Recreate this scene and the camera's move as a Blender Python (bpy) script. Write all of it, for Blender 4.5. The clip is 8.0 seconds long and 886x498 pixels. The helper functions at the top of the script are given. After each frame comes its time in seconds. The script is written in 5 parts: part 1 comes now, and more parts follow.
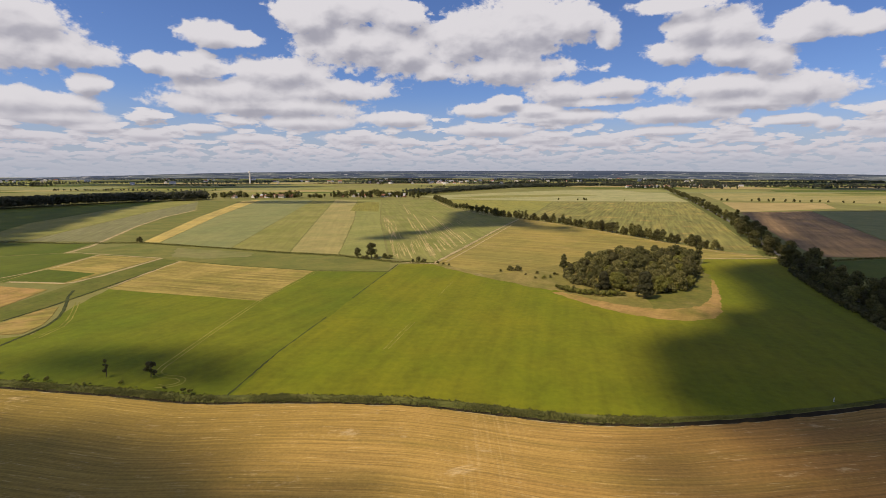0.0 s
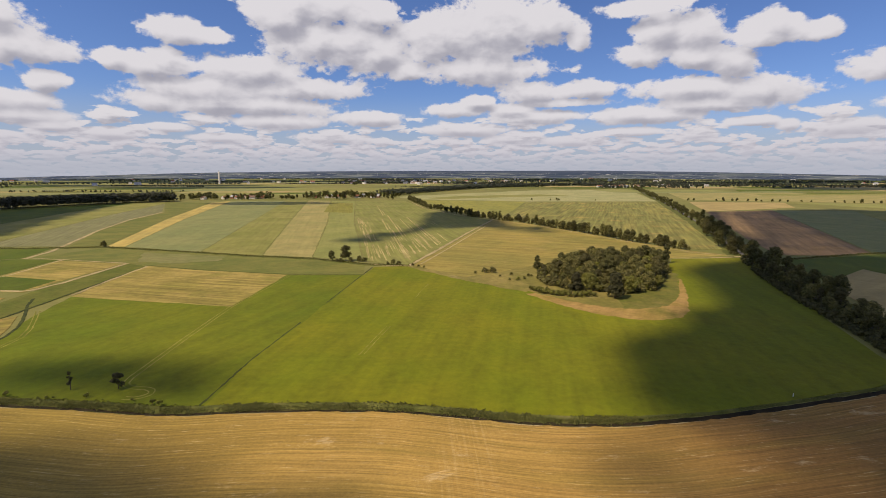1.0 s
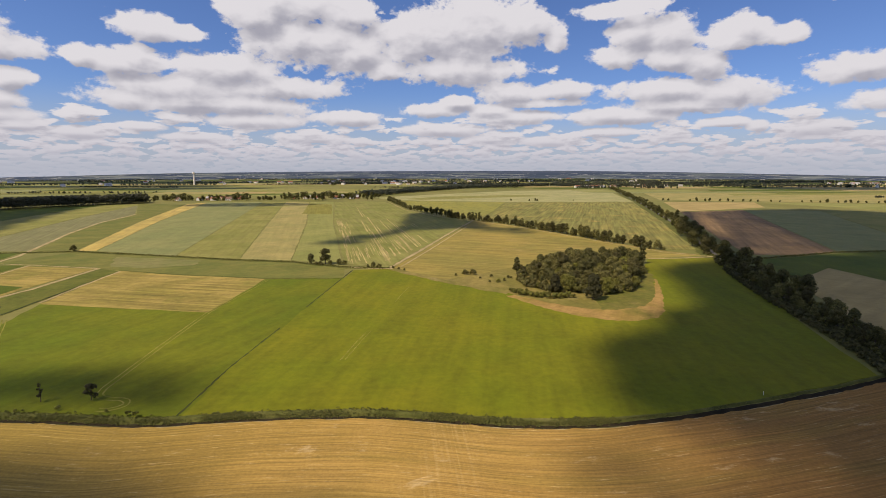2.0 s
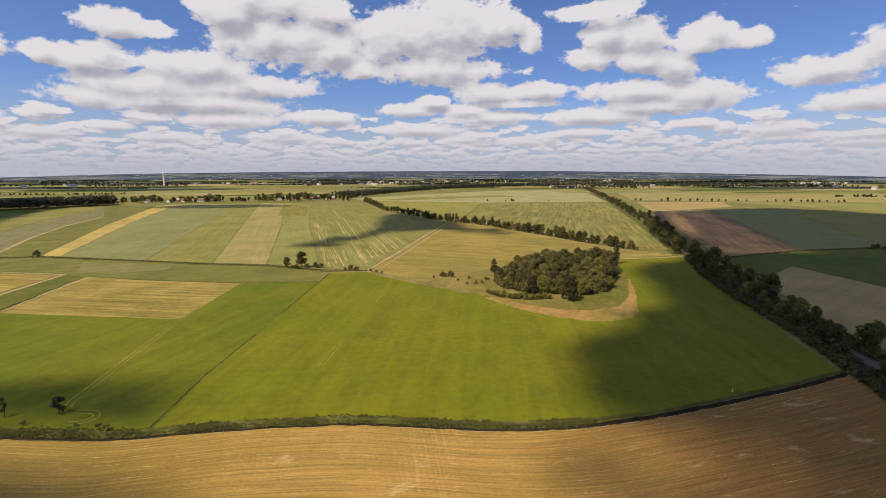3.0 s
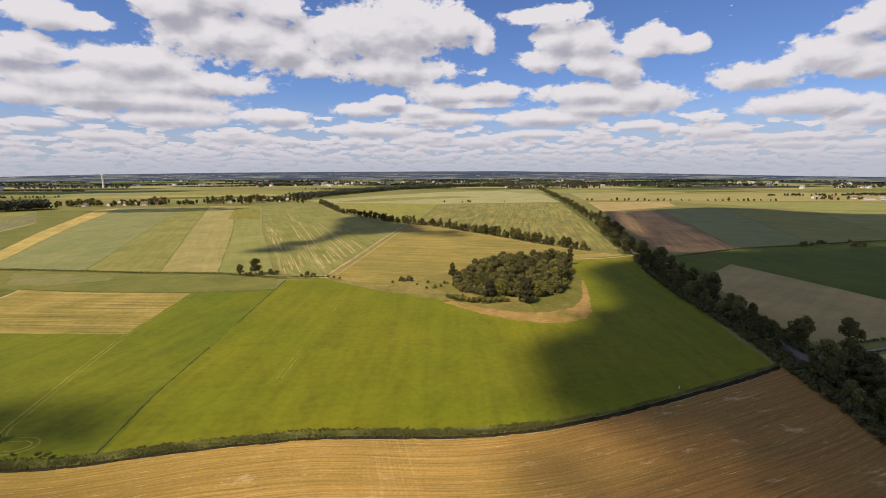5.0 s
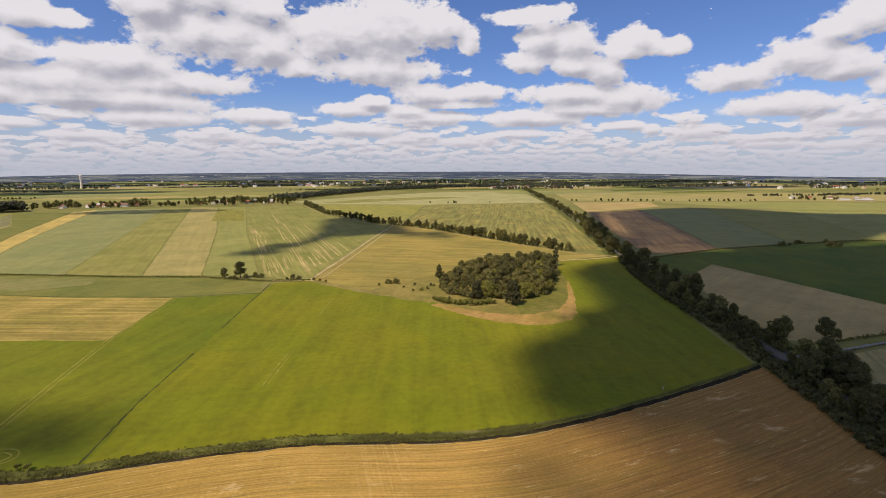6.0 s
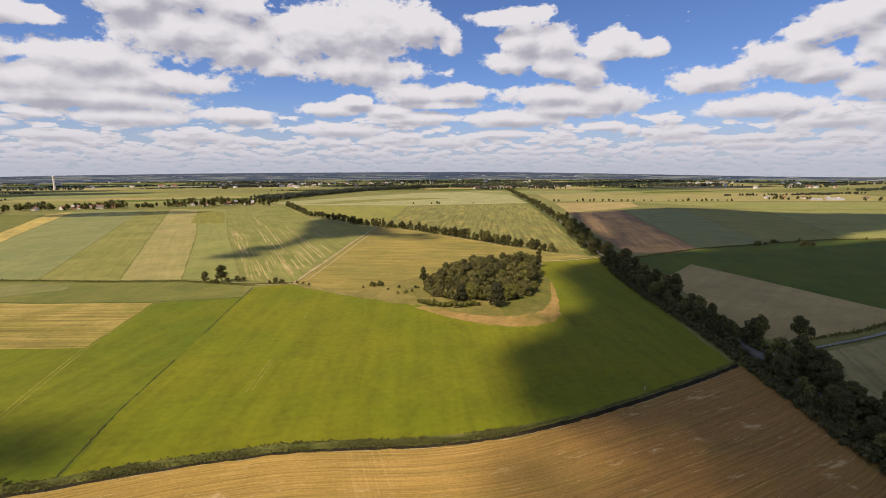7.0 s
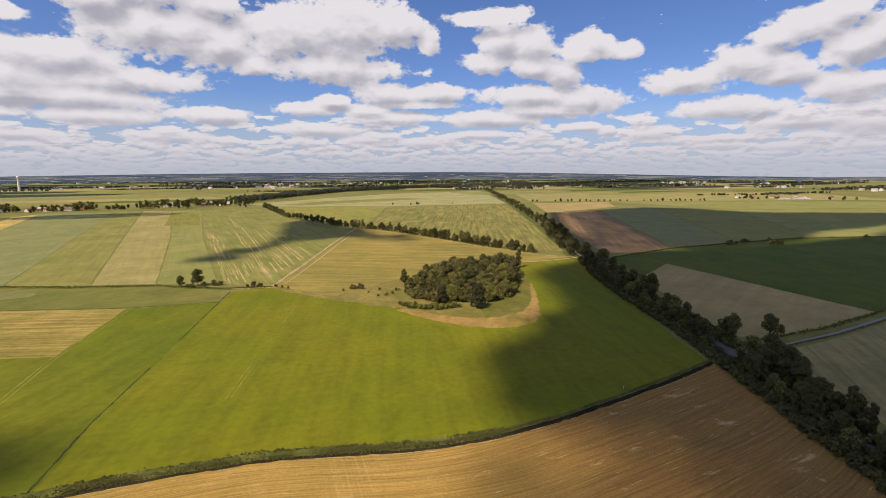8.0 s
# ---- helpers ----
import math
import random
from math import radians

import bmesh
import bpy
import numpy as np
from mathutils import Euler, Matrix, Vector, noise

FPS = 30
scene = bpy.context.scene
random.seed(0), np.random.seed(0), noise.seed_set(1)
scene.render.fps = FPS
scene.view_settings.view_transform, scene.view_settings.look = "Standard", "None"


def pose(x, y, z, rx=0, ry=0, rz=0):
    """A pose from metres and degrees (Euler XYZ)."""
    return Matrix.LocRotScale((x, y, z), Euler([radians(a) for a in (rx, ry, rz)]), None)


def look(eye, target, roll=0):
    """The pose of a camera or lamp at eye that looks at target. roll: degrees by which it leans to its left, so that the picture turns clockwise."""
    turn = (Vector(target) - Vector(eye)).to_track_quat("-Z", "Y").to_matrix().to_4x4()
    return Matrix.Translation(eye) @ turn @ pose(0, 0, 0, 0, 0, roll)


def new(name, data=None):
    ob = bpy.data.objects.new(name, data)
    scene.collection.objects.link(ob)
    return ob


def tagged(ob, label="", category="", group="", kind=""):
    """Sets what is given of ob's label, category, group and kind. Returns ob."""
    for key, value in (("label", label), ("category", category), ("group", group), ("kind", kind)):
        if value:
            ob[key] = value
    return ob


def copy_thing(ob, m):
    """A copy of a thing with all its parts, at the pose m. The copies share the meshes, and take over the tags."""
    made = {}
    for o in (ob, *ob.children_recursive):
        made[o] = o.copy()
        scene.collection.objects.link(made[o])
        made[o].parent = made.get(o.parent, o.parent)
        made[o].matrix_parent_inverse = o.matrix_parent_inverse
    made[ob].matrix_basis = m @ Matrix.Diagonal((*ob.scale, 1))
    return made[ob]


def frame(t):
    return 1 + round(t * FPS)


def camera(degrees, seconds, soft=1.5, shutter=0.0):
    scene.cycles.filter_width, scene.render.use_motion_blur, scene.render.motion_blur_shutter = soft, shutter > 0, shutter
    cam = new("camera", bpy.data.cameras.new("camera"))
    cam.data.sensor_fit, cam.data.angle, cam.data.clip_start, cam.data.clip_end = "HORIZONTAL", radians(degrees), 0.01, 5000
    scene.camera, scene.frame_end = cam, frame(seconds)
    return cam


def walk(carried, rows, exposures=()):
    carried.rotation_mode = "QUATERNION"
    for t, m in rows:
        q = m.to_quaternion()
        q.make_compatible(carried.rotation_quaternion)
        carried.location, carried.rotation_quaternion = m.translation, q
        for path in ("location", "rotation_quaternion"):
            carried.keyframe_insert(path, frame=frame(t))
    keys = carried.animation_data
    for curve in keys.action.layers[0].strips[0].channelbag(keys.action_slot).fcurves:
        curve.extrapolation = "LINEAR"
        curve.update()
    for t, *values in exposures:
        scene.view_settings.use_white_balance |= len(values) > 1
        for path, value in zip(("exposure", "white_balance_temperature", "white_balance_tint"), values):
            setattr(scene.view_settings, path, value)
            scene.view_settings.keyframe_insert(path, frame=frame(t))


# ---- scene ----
cam = camera(85.6, 8.0, soft=0.45)
PATH = [
    (0, (-0.21, 0.16, 64.89), (-0.18, 98.86, 48.82), 0.01),
    (0.5, (-0.25, -0.07, 65.77), (2.41, 98.59, 49.70), 0.00),
    (1, (-0.31, -0.29, 66.64), (4.99, 98.26, 50.53), -0.01),
    (1.5, (-0.39, -0.50, 67.49), (6.90, 97.93, 51.38), -0.01),
    (3, (-0.74, -1.02, 69.94), (13.43, 96.65, 53.83), -0.08),
    (3.5, (-0.89, -1.17, 70.72), (15.31, 96.18, 54.60), -0.08),
    (4, (-1.06, -1.30, 71.49), (17.15, 95.70, 55.38), -0.10),
    (4.5, (-1.25, -1.42, 72.24), (19.58, 95.05, 56.12), -0.14),
    (6, (-1.93, -1.69, 74.39), (23.83, 93.59, 58.31), -0.17),
    (6.5, (-2.19, -1.75, 75.07), (25.11, 93.10, 58.99), -0.18),
    (7, (-2.47, -1.80, 75.73), (26.61, 92.52, 59.68), -0.21),
    (7.5, (-2.77, -1.83, 76.38), (28.63, 91.75, 60.33), -0.23),
    (8, (-3.09, -1.84, 77.02), (30.04, 91.13, 60.96), -0.25),
]
walk(cam, [(t, look(eye, target, roll)) for t, eye, target, roll in PATH], [(0, -0.29, 7000, 12), (2.5, -0.23, 7000, 12), (8, -0.16, 7000, 12)])

# ---- sun, sky and exposure ----
SUN_FROM = Vector((-0.85, -0.42, 0.0)).normalized()
SUN_HEIGHT = radians(54)
SUN_WAY = SUN_FROM * math.cos(SUN_HEIGHT) + Vector((0, 0, math.sin(SUN_HEIGHT)))
sun_data = bpy.data.lights.new("sun", "SUN")
sun_data.energy, sun_data.angle, sun_data.color = 5.1, radians(0.75), (1.0, 0.86, 0.66)
sun = new("sun", sun_data)
sun.matrix_world = look(SUN_WAY * 100, (0, 0, 0))


class Nodes:
    """Short hand for building a node tree."""

    def __init__(self, tree):
        self.tree = tree

    def add(self, kind, **values):
        node = self.tree.nodes.new("ShaderNode" + kind)
        for key, value in values.items():
            setattr(node, key, value)
        return node

    def join(self, a, b):
        self.tree.links.new(a, b)

    def put(self, socket, value):
        if isinstance(value, (int, float, tuple)):
            socket.default_value = value
        else:
            self.join(value, socket)

    def math(self, op, a, b=0.0, c=0.0, clamp=False):
        node = self.add("Math", operation=op, use_clamp=clamp)
        for socket, value in zip(node.inputs, (a, b, c)):
            self.put(socket, value)
        return node.outputs[0]

    def vec(self, op, a, b=(0, 0, 0), c=(0, 0, 0)):
        node = self.add("VectorMath", operation=op)
        for socket, value in zip(node.inputs, (a, b, c)):
            self.put(socket, value)
        return node.outputs["Value" if op == "LENGTH" else "Vector"]

    def xyz(self, x, y, z=0.0):
        node = self.add("CombineXYZ")
        for socket, value in zip(node.inputs, (x, y, z)):
            self.put(socket, value)
        return node.outputs[0]

    def noise(self, where, scale, detail=4.0, rough=0.55, distortion=0.0):
        node = self.add("TexNoise")
        self.put(node.inputs["Vector"], where)
        node.inputs["Scale"].default_value, node.inputs["Detail"].default_value = scale, detail
        node.inputs["Roughness"].default_value, node.inputs["Distortion"].default_value = rough, distortion
        return node.outputs["Fac"]

    def span(self, value, low, high, to_low=0.0, to_high=1.0):
        node = self.add("MapRange", interpolation_type="SMOOTHSTEP")
        for socket, v in zip(node.inputs, (value, low, high, to_low, to_high)):
            self.put(socket, v)
        return node.outputs[0]

    def mix(self, factor, a, b, blend="MIX"):
        node = self.add("Mix", data_type="RGBA", blend_type=blend)
        self.put(node.inputs["Factor"], factor)
        for socket, value in ((node.inputs[6], a), (node.inputs[7], b)):
            self.put(socket, (*value, 1.0) if isinstance(value, tuple) and len(value) == 3 else value)
        return node.outputs[2]


# Cumulus clouds of the sky: compass angle, height angle, half width and half height of each puff, in degrees.
WEST_CLOUDS = (
    (-39.4, 10.8, 5.4, 2.2), (-39.9, 13.1, 4.5, 2.1), (-36.5, 10.5, 2.9, 1.3), (-24.8, 13.8, 3.1, 1.3), (-22.0, 13.5, 2.9, 0.9),
    (-30.4, 10.7, 1.5, 0.8), (-26.8, 10.3, 4.4, 1.0), (-25.9, 11.1, 1.8, 0.9), (-35.5, 8.0, 1.8, 1.0), (-18.3, 10.5, 4.9, 1.7),
    (-11.8, 8.9, 6.2, 1.2), (-21.9, 8.2, 6.7, 1.7), (-27.3, 6.9, 3.0, 1.0), (-19.1, 7.0, 11.0, 1.2), (-39.9, 6.1, 5.0, 1.2),
    (-38.3, 4.9, 4.5, 0.8),
)
MIDDLE_CLOUDS = (
    (-14.2, 16.2, 4.2, 2.0), (-9.1, 13.7, 7.5, 2.8), (-4.0, 12.7, 3.7, 1.7), (-10.9, 17.4, 5.5, 2.1), (-5.0, 17.0, 3.9, 1.4),
    (3.0, 14.4, 6.0, 3.3), (9.3, 14.8, 6.5, 3.5), (14.1, 15.4, 3.6, 2.2), (18.1, 14.2, 1.6, 1.5), (7.5, 11.3, 7.9, 1.6),
    (-0.8, 11.2, 2.6, 1.0), (4.3, 6.9, 3.9, 0.9), (6.9, 7.8, 1.9, 0.7), (13.8, 8.5, 3.6, 1.3), (18.9, 8.8, 3.4, 1.0),
    (16.3, 7.5, 5.3, 0.5), (13.9, 6.1, 5.9, 0.9), (11.3, 6.9, 2.6, 0.7), (25.5, 5.9, 5.6, 0.9),
)
EAST_CLOUDS = (
    (24.7, 16.5, 5.0, 0.9), (26.0, 14.1, 2.7, 2.0), (29.5, 13.7, 3.1, 2.1), (25.0, 12.0, 3.5, 1.3), (29.6, 11.5, 3.0, 1.2),
    (35.9, 13.4, 2.8, 1.4), (39.1, 12.5, 2.3, 0.9), (35.3, 12.4, 2.2, 0.8), (32.9, 10.5, 2.6, 1.4), (29.6, 8.4, 5.3, 1.3),
    (35.0, 7.7, 5.2, 1.7), (31.9, 6.8, 7.1, 0.8),
)
LOW_CLOUDS = (
    (35.2, 4.9, 2.5, 0.5), (38.2, 4.4, 1.1, 0.6), (30.7, 3.8, 1.9, 0.6), (-5.5, 5.9, 4.3, 0.9), (-15.3, 5.4, 4.8, 0.9),
    (-31.1, 3.6, 2.9, 0.6), (-26.0, 4.4, 2.4, 0.5), (5.7, 4.7, 5.2, 0.8), (17.7, 3.3, 3.6, 0.6), (-9.4, 3.7, 4.5, 0.5),
    (-21.1, 3.5, 3.5, 0.5), (-35.6, 4.1, 2.2, 0.5), (-39.8, 3.2, 2.7, 0.4), (11.5, 3.7, 3.5, 0.5), (24.5, 4.2, 3.3, 0.5),
)
FAR_EAST_CLOUDS = (
    (51.0, 10.2, 4.5, 1.8), (45.7, 9.1, 4.2, 1.3), (53.8, 8.9, 2.6, 1.3), (55.8, 12.9, 3.5, 1.7), (57.7, 13.8, 2.4, 1.1),
    (53.3, 12.3, 2.6, 1.0), (59.2, 10.7, 3.0, 1.6), (60.9, 11.7, 2.2, 1.8), (59.1, 7.4, 4.1, 1.3), (50.2, 6.1, 5.4, 1.1),
    (55.3, 4.6, 5.2, 0.8), (60.4, 4.1, 3.0, 1.1), (42.5, 3.9, 3.1, 0.9), (49.0, 2.6, 3.0, 0.5), (55.1, 2.3, 3.1, 0.5),
    (60.4, 2.2, 2.3, 0.5),
)
CLOUDS = WEST_CLOUDS + MIDDLE_CLOUDS + EAST_CLOUDS + LOW_CLOUDS + FAR_EAST_CLOUDS


def cloud_group():
    """A node group: how thick the clouds are in a direction, given as compass and height angle in degrees."""
    tree = bpy.data.node_groups.new("cloud_thickness", "ShaderNodeTree")
    tree.interface.new_socket("Way", in_out="INPUT", socket_type="NodeSocketVector")
    tree.interface.new_socket("Thickness", in_out="OUTPUT", socket_type="NodeSocketFloat")
    tree.interface.new_socket("Body", in_out="OUTPUT", socket_type="NodeSocketFloat")
    n = Nodes(tree)
    way = tree.nodes.new("NodeGroupInput").outputs[0]
    parts = n.add("SeparateXYZ")
    n.join(way, parts.inputs[0])
    az, height = parts.outputs[0], parts.outputs[1]
    el = n.math("MAXIMUM", height, 0.1)
    stretched = n.vec("MULTIPLY", way, (1.0, 1.5, 1.0))
    billows = n.noise(stretched, 0.40, 6.0, 0.55, 0.3)
    curls = n.noise(n.vec("ADD", stretched, (3, 60, 9)), 1.3, 4.0, 0.55)
    lumps = n.noise(n.vec("ADD", stretched, (31, 17, 5)), 0.15, 3.0, 0.5)
    near = 9.0
    for az0, el0, w, h in CLOUDS:
        off = n.vec("MULTIPLY_ADD", way, (0.9 / w, 0.9 / h, 0.0), (-az0 * 0.9 / w, -el0 * 0.9 / h, 0.0))
        near = n.math("SMOOTH_MIN", near, n.vec("LENGTH", off), 0.22)
    placed = n.math("SUBTRACT", 1.02, near)
    # rows of small clouds that shrink towards the horizon, band by band
    layer = -9.0
    for low, high, wide, tall, cut, seed in ((4.4, 6.2, 3.6, 1.25, 0.50, 0.0), (2.9, 4.6, 2.7, 0.90, 0.455, 40.0), (1.4, 3.1, 1.9, 0.60, 0.42, 80.0), (-0.2, 1.6, 1.4, 0.40, 0.40, 120.0)):
        puffs = n.noise(n.vec("MULTIPLY_ADD", way, (1.0 / wide, 1.0 / tall, 0.0), (seed, seed, 0.0)), 1.0, 4.0, 0.5, 0.2)
        band = n.math("MULTIPLY", n.span(el, low - 0.5, low + 0.3), n.span(el, high - 0.3, high + 0.7, 1.0, 0.0))
        layer = n.math("SMOOTH_MAX", layer, n.math("MULTIPLY_ADD", n.math("SUBTRACT", puffs, cut), 4.2, n.math("MULTIPLY_ADD", band, 1.4, -1.4)), 0.1)
    # beyond the view broken cloud goes on, its cover set to tune the fill light
    beyond = n.math("MAXIMUM", n.span(height, 20.0, 26.0), n.math("MULTIPLY", n.span(n.math("ABSOLUTE", n.math("SUBTRACT", az, 10.0)), 55.0, 66.0), n.span(height, 3.0, 6.0)))
    wide_noise = n.noise(n.vec("MULTIPLY", way, (0.10, 0.16, 1.0)), 1.0, 4.0, 0.55)
    layer = n.math("SMOOTH_MAX", layer, n.math("MULTIPLY_ADD", n.math("SUBTRACT", wide_noise, 0.485), 6.0, n.math("MULTIPLY_ADD", beyond, 3.0, -3.0)), 0.1)
    both = n.math("MINIMUM", n.math("SMOOTH_MAX", placed, layer, 0.15), 0.8)
    strong = n.span(el, 1.0, 9.0, 0.3, 1.0)
    lump = n.math("MULTIPLY", n.math("SUBTRACT", lumps, 0.5), 1.0)
    rough = n.math("MULTIPLY_ADD", n.math("SUBTRACT", billows, 0.5), 1.15, n.math("MULTIPLY_ADD", n.math("SUBTRACT", curls, 0.5), 0.62, lump))
    out = tree.nodes.new("NodeGroupOutput")
    n.join(n.math("MULTIPLY_ADD", rough, strong, both), out.inputs[0])
    soft_rough = n.math("MULTIPLY_ADD", n.math("SUBTRACT", n.noise(stretched, 0.40, 3.0, 0.5, 0.3), 0.5), 1.15, lump)
    n.join(n.math("MULTIPLY_ADD", soft_rough, strong, both), out.inputs[1])
    return tree


def build_sky():
    world = bpy.data.worlds.new("sky")
    scene.world, world.use_nodes = world, True
    world.node_tree.nodes.clear()
    n = Nodes(world.node_tree)
    sky = n.add("TexSky", sky_type="NISHITA", sun_disc=False, sun_elevation=SUN_HEIGHT, altitude=100.0,
                air_density=1.0, dust_density=0.1, ozone_density=7.0)
    sky.sun_rotation = math.atan2(SUN_FROM.x, SUN_FROM.y)
    clear = n.add("Background")
    n.join(n.mix(1.0, sky.outputs[0], (0.72, 0.80, 1.06), "MULTIPLY"), clear.inputs[0])
    clear.inputs[1].default_value = 0.125
    parts = n.add("SeparateXYZ")
    n.join(n.add("TexCoord").outputs["Generated"], parts.inputs[0])
    x, y, z = parts.outputs
    az = n.math("MULTIPLY", n.math("ARCTAN2", x, y), 57.2958)
    el = n.math("MULTIPLY", n.math("ARCSINE", z), 57.2958)
    group = cloud_group()

    def thickness(side, lift):
        node = n.add("Group", node_tree=group)
        n.join(n.xyz(n.math("ADD", az, side), n.math("ADD", el, lift)), node.inputs[0])
        return node.outputs

    (here, body), (_, above) = thickness(0.0, 0.0), thickness(n.math("MULTIPLY", el, -0.05), n.math("MULTIPLY_ADD", el, 0.10, 0.12))
    cover = n.math("MULTIPLY", n.span(here, -0.02, 0.25), n.span(el, 0.2, 2.5, 0.35, 1.0))
    # towards the flat base less light comes through
    slope = n.math("MULTIPLY_ADD", n.math("SUBTRACT", above, body), 0.54, n.math("MULTIPLY", above, 0.30))
    deep = n.span(slope, -0.24, 0.70, 0.0, 0.95)
    # above the view clouds turn to their grey base tone, dimming the fill light
    deep = n.math("MAXIMUM", deep, n.span(el, 19.0, 30.0, 0.0, 0.95))
    white = n.mix(deep, (1.00, 1.015, 1.12), (0.49, 0.51, 0.635))
    white = n.mix(n.span(el, 0.2, 6.5, 0.8, 0.0), white, (0.75, 0.76, 0.90))
    cloud = n.add("Background")
    n.join(white, cloud.inputs[0])
    cloud.inputs[1].default_value = 0.83
    haze = n.add("Background")
    haze.inputs[0].default_value, haze.inputs[1].default_value = (0.58, 0.665, 0.84, 1.0), 0.78
    hazy = n.add("MixShader")
    n.join(n.span(el, -0.5, 9.0, 0.95, 0.0), hazy.inputs[0])
    n.join(clear.outputs[0], hazy.inputs[1])
    n.join(haze.outputs[0], hazy.inputs[2])
    mixed = n.add("MixShader")
    n.join(cover, mixed.inputs[0])
    n.join(hazy.outputs[0], mixed.inputs[1])
    n.join(cloud.outputs[0], mixed.inputs[2])
    n.join(mixed.outputs[0], n.add("OutputWorld").inputs[0])


build_sky()


# ---- materials ----
def surface(name, rough=0.9, metal=0.0):
    """A new material: its node helper, its shader and the place in metres on the object."""
    m = bpy.data.materials.new(name)
    m.use_nodes = True
    m.node_tree.nodes.clear()
    n = Nodes(m.node_tree)
    shader = n.add("BsdfPrincipled")
    shader.inputs["Roughness"].default_value, shader.inputs["Metallic"].default_value = rough, metal
    shader.inputs["Specular IOR Level"].default_value = 0.25
    n.join(shader.outputs[0], n.add("OutputMaterial").inputs[0])
    return m, n, shader, n.add("TexCoord").outputs["Object"]


def bump(n, shader, height, strength, distance):
    node = n.add("Bump")
    node.inputs["Strength"].default_value, node.inputs["Distance"].default_value = strength, distance
    n.join(height, node.inputs["Height"])
    n.join(node.outputs[0], shader.inputs["Normal"])


def tone(c, f):
    return tuple(min(1.0, v * f) for v in c)


def crop(name, base, other, heading=0.0, spacing=3.0, rows=0.25, patch=0.018, mottle=0.5, dry=None):
    """A field's crop or soil: broad patches, mottling, and rows that run along the compass heading, in degrees."""
    m, n, shader, place = surface(name, 0.95)
    turned = n.add("Mapping", vector_type="POINT")
    n.join(place, turned.inputs["Vector"])
    turned.inputs["Rotation"].default_value = (0, 0, radians(heading))
    broad = n.noise(place, patch, 5.0, 0.6)
    fine = n.noise(place, 0.35, 6.0, 0.65)
    mid = n.noise(n.vec("ADD", place, (19, 5, 0)), 0.06, 6.0, 0.65, 0.6)
    lanes = n.noise(n.vec("MULTIPLY", turned.outputs[0], (1.0 / spacing, 0.012, 1.0)), 1.0, 3.0, 0.6)
    wide = n.noise(n.vec("MULTIPLY", turned.outputs[0], (0.16 / spacing, 0.004, 1.0)), 1.0, 2.0, 0.5)
    colour = n.mix(n.span(broad, 0.36, 0.64), base, other)
    colour = n.mix(n.math("MULTIPLY", n.span(wide, 0.42, 0.62), min(1.0, rows * 1.6)), colour, other)
    if dry:
        spots = n.noise(n.vec("ADD", place, (71, 13, 0)), 0.03, 7.0, 0.62)
        colour = n.mix(n.span(spots, 0.54, 0.7, 0.0, 0.85), colour, dry)
    light = n.math("MULTIPLY_ADD", n.math("SUBTRACT", lanes, 0.5), rows * 4.0, n.math("MULTIPLY_ADD", n.math("SUBTRACT", fine, 0.5), mottle, n.math("MULTIPLY_ADD", n.math("SUBTRACT", mid, 0.5), 0.55, 1.0)))
    n.join(n.mix(1.0, colour, n.xyz(light, light, light), "MULTIPLY"), shader.inputs["Base Color"])
    bump(n, shader, n.math("ADD", fine, n.math("MULTIPLY", lanes, 0.5)), 0.5, 0.25)
    return m


GREEN = crop("green_cereal", (0.125, 0.147, 0.004), (0.160, 0.160, 0.006), 14, 5.0, 0.14, 0.014, 0.7)
# greener crop, also set darker for the dimmer left side of the view
GREEN_LEFT = crop("darker_green_cereal", (0.094, 0.129, 0.004), (0.134, 0.147, 0.006), 24, 5.0, 0.14, 0.014, 0.7)
STRIP_GREEN = crop("muted_green_crop", (0.12, 0.136, 0.028), (0.165, 0.162, 0.038), 70, 5.0, 0.14, 0.03, 0.5)
PALE_GREEN = crop("pale_green_crop", (0.198, 0.210, 0.058), (0.240, 0.240, 0.072), -9, 5.0, 0.10)
GREY_GREEN = crop("grey_green_crop", (0.180, 0.198, 0.072), (0.216, 0.221, 0.083), -9, 6.0, 0.08)
OLIVE = crop("olive_crop", (0.180, 0.186, 0.042), (0.228, 0.216, 0.060), -9, 5.0, 0.14)
BEIGE = crop("beige_ripening_crop", (0.318, 0.270, 0.100), (0.246, 0.228, 0.078), -9, 4.0, 0.12)
STRAW = crop("ripe_straw_crop", (0.46, 0.345, 0.10), (0.36, 0.29, 0.09), -16, 6.0, 0.22, 0.03)
YELLOW = crop("yellow_stubble", (0.32, 0.245, 0.068), (0.22, 0.182, 0.042), 106, 2.6, 0.42, 0.03, 0.8, (0.19, 0.175, 0.035))
GOLD = crop("gold_meadow", (0.284, 0.219, 0.054), (0.214, 0.185, 0.045), 115, 5.0, 0.26, 0.016, 0.5, (0.30, 0.225, 0.07))
STREAKED = crop("streaked_green_crop", (0.173, 0.186, 0.042), (0.216, 0.210, 0.060), -11, 4.0, 0.22, 0.02)
DARK_GREEN = crop("dark_green_crop", (0.064, 0.098, 0.005), (0.090, 0.114, 0.008), 20, 7.0, 0.12)
PLOUGHED = crop("brown_ploughed_soil", (0.27, 0.175, 0.088), (0.195, 0.130, 0.064), 29, 4.0, 0.30, 0.02)
FAWN = crop("fawn_stubble", (0.37, 0.285, 0.115), (0.305, 0.24, 0.096), 60, 5.0, 0.10)
BARE = crop("bare_reddish_soil", (0.36, 0.225, 0.080), (0.25, 0.175, 0.045), 30, 5.0, 0.22, 0.06, 0.8, (0.145, 0.140, 0.022))
